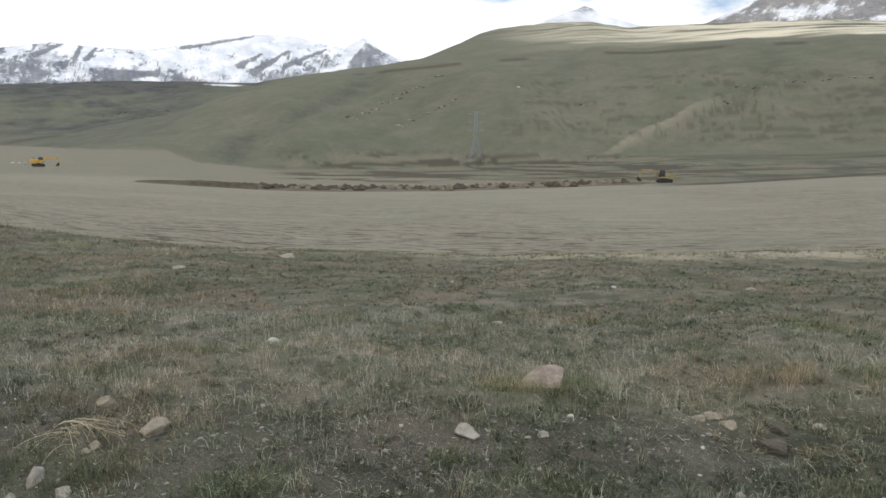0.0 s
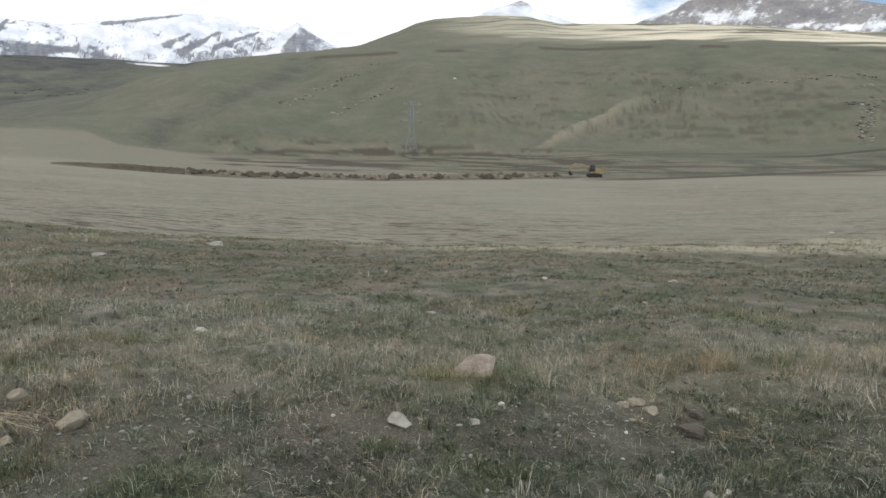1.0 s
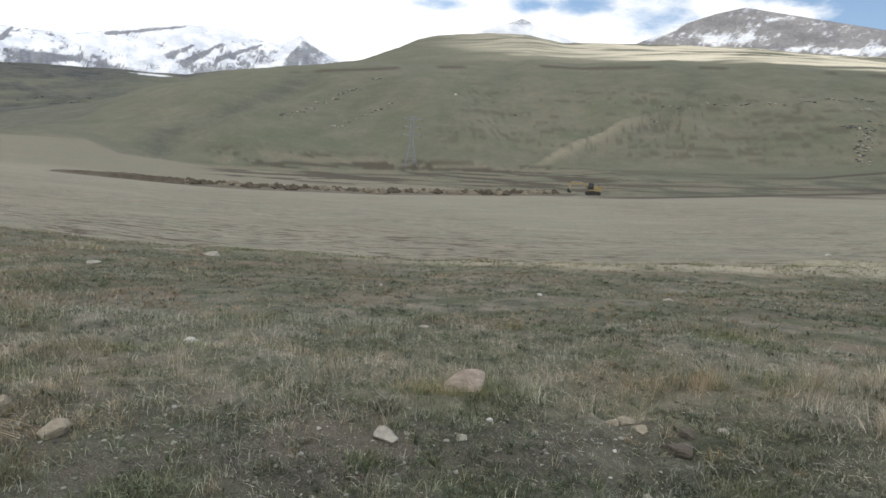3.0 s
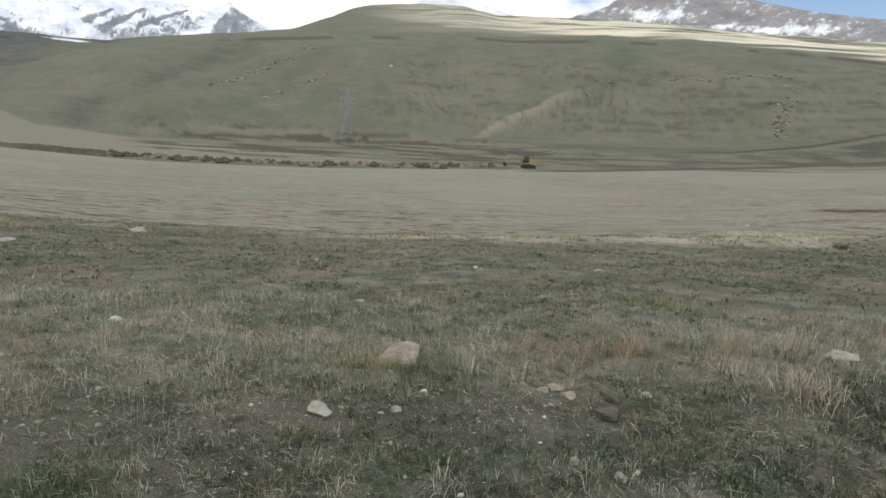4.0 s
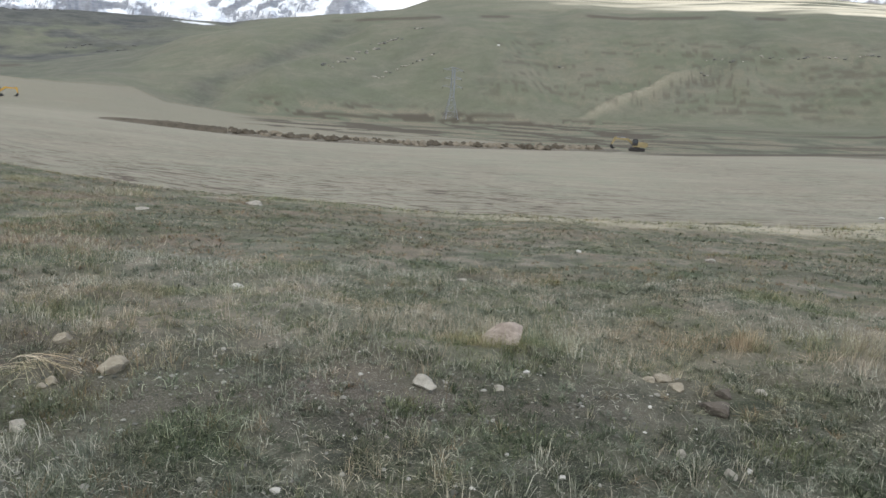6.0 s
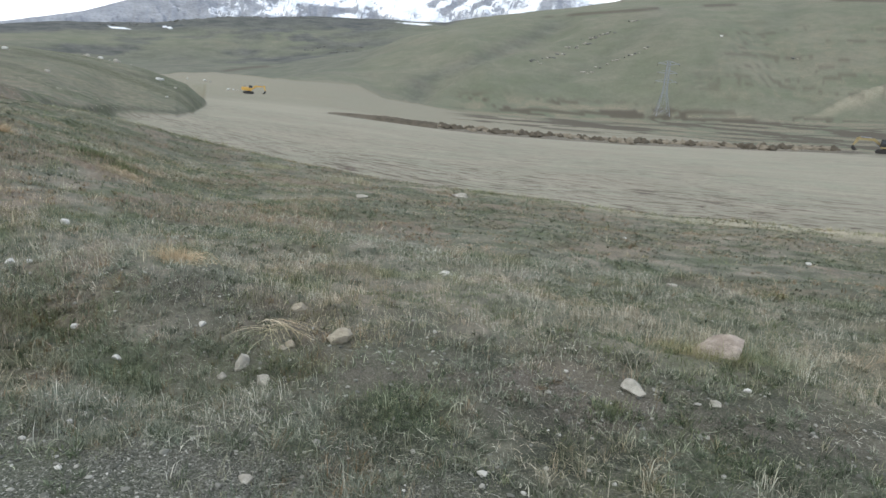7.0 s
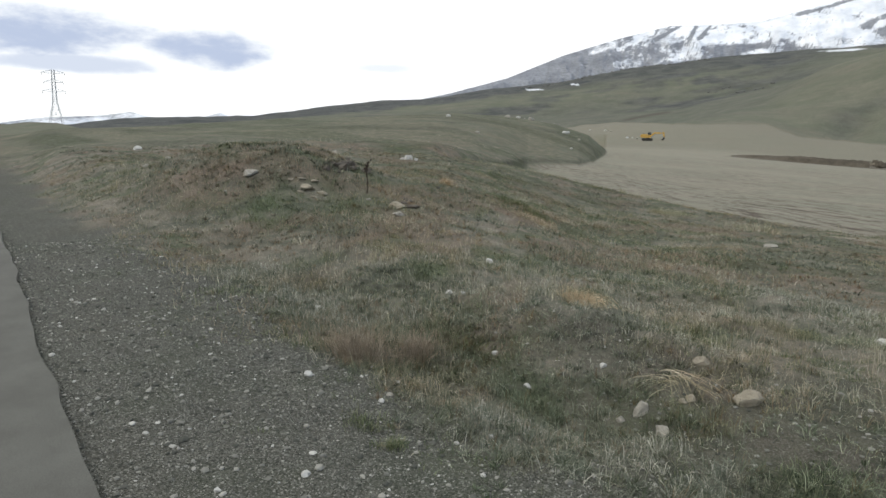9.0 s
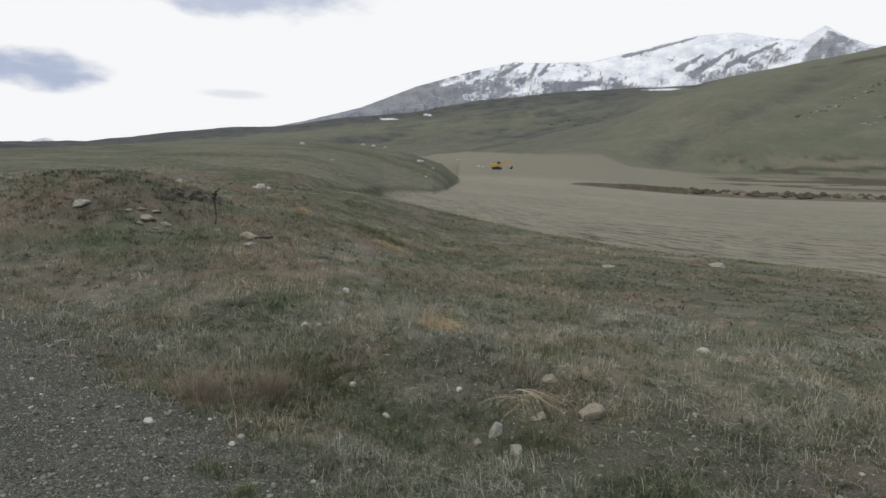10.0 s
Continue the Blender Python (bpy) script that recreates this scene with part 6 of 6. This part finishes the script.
def litter(name, label, n, r0, r1, length, width, mat):
    """Dead stems lying criss-cross in the grass."""
    x, y = scatter(n, r0, r1)
    v = verge(x, y)
    ok = RS.rand(n) < edge(x, y, v) * (0.55 + 0.5 * patch(x, y, 0.8, 291)) * open_at(x, y)
    x, y = x[ok], y[ok]
    n = len(x)
    a, L = RS.rand(n) * 2 * np.pi, length * (0.4 + 0.9 * RS.rand(n))
    tilt, bend = 0.7 * RS.rand(n) ** 2, 0.9 * RS.randn(n)
    w = width * (0.6 + 0.8 * RS.rand(n))
    z = ground_many(x, y) + 0.01 + 0.05 * RS.rand(n)
    rows = []
    for t in (0.0, 0.5, 1.0):
        aa = a + bend * t
        px, py, pz = x + np.cos(aa) * L * t, y + np.sin(aa) * L * t, z + tilt * L * t * (1.3 - 0.5 * t)
        ww = w * (1 - 0.6 * t)
        rows.append(np.stack([px - np.sin(aa) * ww, py + np.cos(aa) * ww, pz], -1))
        rows.append(np.stack([px + np.sin(aa) * ww, py - np.cos(aa) * ww, pz + ww], -1))
    P = np.stack(rows, 1).reshape(-1, 3)
    b = np.arange(n)[:, None] * 6
    quads = np.concatenate([b + [0, 1, 3, 2], b + [2, 3, 5, 4]], 1).reshape(-1, 4)
    return tagged(new(name, mesh_from(name, P, quads, mat)), label, "grass", kind="stuff")


litter("dead_stems", "tangle of pale dead stems in the grass", 70000, 1.9, 9, 0.045, 0.0009, M_GRASS)
litter("dead_stems", "tangle of straw stems in the grass", 10000, 1.9, 8, 0.055, 0.0009, M_GRASS_STRAW)
litter("dead_stems", "long grey stems lying over the verge", 9000, 1.9, 7, 0.085, 0.0009, M_GRASS)


def tuft(label, x, y, radius, height, n, width, mat, lean=0.6):
    me = blades("grass_tuft", np.full(n, x) + RS.randn(n) * radius * 0.5, np.full(n, y) + RS.randn(n) * radius * 0.4, np.full(n, height), width, radius * 0.35, lean, mat, 10)
    tagged(new("grass_tuft", me), label, "grass tuft", kind="stuff")


tuft("bushy rusty-brown dry tuft beside gravel", -4.2, 2.62, 0.2, 0.38, 150, 0.0019, M_TUFT_RUST, 0.85)
tuft("bushy rusty-brown dry tuft in the ditch", -4.15, 3.2, 0.16, 0.3, 90, 0.0019, M_TUFT_RUST, 0.85)
tuft("orange dry tuft bent over by wind", -3.95, 5.12, 0.16, 0.25, 60, 0.0024, M_GRASS_ORANGE, 0.8)
tuft("rusty orange bush on the slope", -12.28, 10.67, 0.16, 0.24, 40, 0.006, M_GRASS_ORANGE, 0.8)
tuft("bleached straw clump with orange stems", -9.3, 10.8, 0.3, 0.22, 60, 0.006, M_GRASS_STRAW, 1.0)
tuft("bleached straw clump with orange stems", -9.75, 11.1, 0.3, 0.2, 50, 0.006, M_GRASS_ORANGE, 1.0)
for bx, by in ((-12.8, 7.9), (-12.45, 7.75), (-13.1, 8.3), (-12.2, 7.3)):
    tuft("dark dead bush on the mound", bx, by, 0.2, 0.15, 22, 0.007, M_CLUMP, 0.9)
tuft("dark low bush on the slope", -11.3, 12.0, 0.4, 0.22, 70, 0.008, M_GRASS_GREEN, 0.9)
tuft("dark low bush on the slope", -10.4, 11.9, 0.35, 0.18, 50, 0.008, M_GRASS_GREEN, 0.9)
tuft("wide straw-yellow clump by the field's bank", -9.86, 22.6, 0.9, 0.3, 90, 0.01, M_GRASS_STRAW, 0.9)
tuft("wide straw-yellow clump by the field's bank", -12.6, 21.8, 0.8, 0.26, 70, 0.01, M_GRASS_PALE, 0.9)
tuft("bleached straw clump on the slope", -10.7, 13.3, 0.35, 0.2, 50, 0.007, M_GRASS_STRAW, 1.0)
tuft("bleached straw clump on the slope", -11.3, 15.0, 0.3, 0.2, 40, 0.007, M_GRASS_STRAW, 1.0)
tuft("white straw clump on the slope", -11.0, 15.5, 0.2, 0.24, 30, 0.008, M_GRASS_STRAW, 0.8)
tuft("dark tangle of dead stems", -3.3, 4.3, 0.5, 0.12, 130, 0.0024, M_CLUMP, 1.1)
tuft("dark tangle of dead stems", -2.7, 4.45, 0.4, 0.11, 90, 0.0024, M_CLUMP, 1.1)
tuft("green grass tuft on gravel", -2.75, 1.9, 0.09, 0.075, 24, 0.004, M_GRASS_GREEN)
tuft("green grass tuft at the gravel's edge", -3.1, 1.98, 0.14, 0.09, 26, 0.004, M_GRASS_GREEN)
tuft("dark green low cushion of grass", 0.05, 3.6, 0.12, 0.07, 36, 0.004, M_GRASS_GREEN)
tuft("dark green low cushion of grass", 2.17, 3.25, 0.2, 0.08, 46, 0.004, M_GRASS_GREEN)
tuft("tall yellowish grass tuft with curved blades", 2.78, 5.0, 0.12, 0.24, 22, 0.0035, M_GRASS_STRAW, 0.6)
tuft("tall straw-coloured tuft bent by wind", 3.99, 4.62, 0.14, 0.26, 22, 0.0035, M_GRASS_STRAW, 0.75)
tuft("thick straw-coloured tuft bent over", 3.46, 3.74, 0.17, 0.26, 34, 0.004, M_GRASS_STRAW, 0.8)
tuft("tall straw-coloured tuft bent by wind", 4.93, 3.98, 0.15, 0.26, 26, 0.0035, M_GRASS_STRAW, 0.75)
for tx, ty in ((0.55, 4.66), (0.72, 4.62), (0.9, 4.64), (1.02, 4.72), (0.45, 4.8)):
    tuft("dry straw grass round the boulder's foot", tx, ty, 0.09, 0.13, 14, 0.002, M_GRASS_PALE, 0.7)
tuft("small dark shrub at the field's edge", 18.9, 20.1, 0.2, 0.25, 26, 0.012, M_GRASS_GREEN)
tuft("small dark shrub at the field's edge", 19.9, 18.7, 0.18, 0.18, 22, 0.012, M_GRASS_RUST)


def arching(label, x, y, n, reach, height, mat, seed, a0, a1):
    """A clump of long dead stems that arch over to one side."""
    rd = random.Random(seed)
    vs, fs = [], []
    for _ in range(n):
        a = radians(rd.uniform(a0, a1))
        bx, by = x + rd.gauss(0, 0.05), y + rd.gauss(0, 0.05)
        L, H, w = reach * rd.uniform(0.5, 1.1), height * rd.uniform(0.5, 1.1), rd.uniform(0.001, 0.0018)
        prev = None
        for q in range(8):
            t = q / 7
            px, py = bx + math.cos(a) * L * t, by + math.sin(a) * L * t
            pz = ground_z(px, py) + H * 4 * t * (1 - t) * (1 - 0.3 * t) + 0.004
            cur = len(vs)
            vs += [(px - math.sin(a) * w, py + math.cos(a) * w, pz), (px + math.sin(a) * w, py - math.cos(a) * w, pz), (px, py, pz + 1.4 * w)]
            if prev is not None:
                for e in range(3):
                    fs.append((prev + e, prev + (e + 1) % 3, cur + (e + 1) % 3, cur + e))
            prev = cur
    tagged(new("grass_tuft", mesh_from("grass_tuft", vs, fs, mat)), label, "grass tuft", kind="stuff")


arching("orange straw stems arching over", -3.95, 5.12, 46, 0.34, 0.13, M_GRASS_ORANGE, 7, -40, 70)
arching("orange straw stems arching over", -3.95, 5.12, 22, 0.26, 0.12, M_GRASS_ORANGE, 8, 90, 300)
arching("dead straw stems arching over the ground", -2.42, 4.1, 24, 0.42, 0.075, M_GRASS_STRAW, 3, -50, 10)
arching("dead straw stems arching over the ground", -2.3, 4.0, 12, 0.34, 0.055, M_GRASS_STRAW, 4, 190, 260)


# dry thistle stalks on the mound
def stalk(x, y, h, seed, label):
    ob = thing("dead_stalk", label, "plant", "", (x, y, ground_z(x, y) - 0.02), 0)
    rd = random.Random(seed)
    bm = bmesh.new()
    pts = [Vector((0.03 * math.sin(q), 0.02 * q / 6, h * q / 6)) for q in range(7)]
    for a, b in zip(pts, pts[1:]):
        beam(bm, a, b, 0.015)
    part("stem", bm, M_STALK, ob)
    for q in range(9):
        bm = bmesh.new()
        z = h * rd.uniform(0.6, 1.0)
        a, L = rd.uniform(0, 6.28), rd.uniform(0.03, 0.09)
        tip = (math.cos(a) * L, math.sin(a) * L, z + L * 1.6)
        beam(bm, (0, 0.01, z), tip, 0.007)
        bmesh.ops.create_icosphere(bm, subdivisions=1, radius=0.02, matrix=Matrix.Translation(tip))
        part("twig", bm, M_STALK, ob)


stalk(-10.75, 7.23, 0.6, 1, "dry dark thistle stalk on the mound")
stalk(-11.3, 7.6, 0.36, 2, "short dry stalk on the mound")


# ---- loose stones ----
def pebbles(name, label, x, y, size):
    n = len(x)
    t = (1 + 5 ** 0.5) / 2
    ico = np.array([(-1, t, 0), (1, t, 0), (-1, -t, 0), (1, -t, 0), (0, -1, t), (0, 1, t), (0, -1, -t), (0, 1, -t), (t, 0, -1), (t, 0, 1), (-t, 0, -1), (-t, 0, 1)]) / 1.9
    tri = np.array([(0, 11, 5), (0, 5, 1), (0, 1, 7), (0, 7, 10), (0, 10, 11), (1, 5, 9), (5, 11, 4), (11, 10, 2), (10, 7, 6), (7, 1, 8), (3, 9, 4), (3, 4, 2), (3, 2, 6), (3, 6, 8), (3, 8, 9), (4, 9, 5), (2, 4, 11), (6, 2, 10), (8, 6, 7), (9, 8, 1)])
    P = ico[None] * (0.75 + 0.5 * RS.rand(n, 12, 1))
    sc = size[:, None, None] * np.stack([0.7 + 0.6 * RS.rand(n), 0.6 + 0.5 * RS.rand(n), 0.4 + 0.35 * RS.rand(n)], -1)[:, None, :] * 0.5
    P = P * sc
    a = RS.rand(n) * 2 * np.pi
    ca, sa = np.cos(a)[:, None], np.sin(a)[:, None]
    X, Y = P[..., 0] * ca - P[..., 1] * sa, P[..., 0] * sa + P[..., 1] * ca
    z = ground_many(x, y) + 0.12 * size
    co = np.stack([X + x[:, None], Y + y[:, None], P[..., 2] + z[:, None]], -1).reshape(-1, 3)
    f = (np.arange(n)[:, None, None] * 12 + tri[None]).reshape(-1, 3)
    return tagged(new(name, mesh_from(name, co, f, M_PEBBLE)), label, "gravel", kind="stuff")


x, y = scatter(50000, 1.0, 11, -91, 10)
v = verge(x, y)
ok = (v > 0.04) & (RS.rand(len(x)) < sstep(2.8, 1.8, v + 0.9 * sstep(7, 16, np.hypot(x, y)) + 0.35 * patch(x, y, 0.8, 81)))
pebbles("gravel", "grey and white roadside gravel", x[ok], y[ok], 0.006 + 0.034 * RS.rand(ok.sum()) ** 9 + 0.011 * RS.rand(ok.sum()))
x, y = scatter(22000, 2.6, 6.5, -75, 50)
ok = RS.rand(len(x)) < np.clip(bare_at(x, y) * 0.55 + 0.03 + 0.14 * sstep(4.6, 3.6, verge(x, y)), 0, 1)
pebbles("gravel", "small pale pebbles on bare soil", x[ok], y[ok], 0.007 + 0.03 * RS.rand(ok.sum()) ** 4)
x, y = scatter(900, 6, 60, -88, 55)
ok = (RS.rand(len(x)) < not_field(x, y, 0)) & (verge(x, y) > 2)
pebbles("gravel", "scattered pale stones in the grass", x[ok], y[ok], 0.03 + 0.1 * RS.rand(ok.sum()) ** 4)
u = 26 * RS.rand(2600) - 8
w = np.abs(RS.randn(2600)) * 0.09 - 0.01
pebbles("gravel", "crumbs and grit along the asphalt's edge", 0.02 - 0.9958 * u + 0.0917 * w, 0.21 + 0.0917 * u + 0.9958 * w, 0.006 + 0.022 * RS.rand(2600) ** 3)
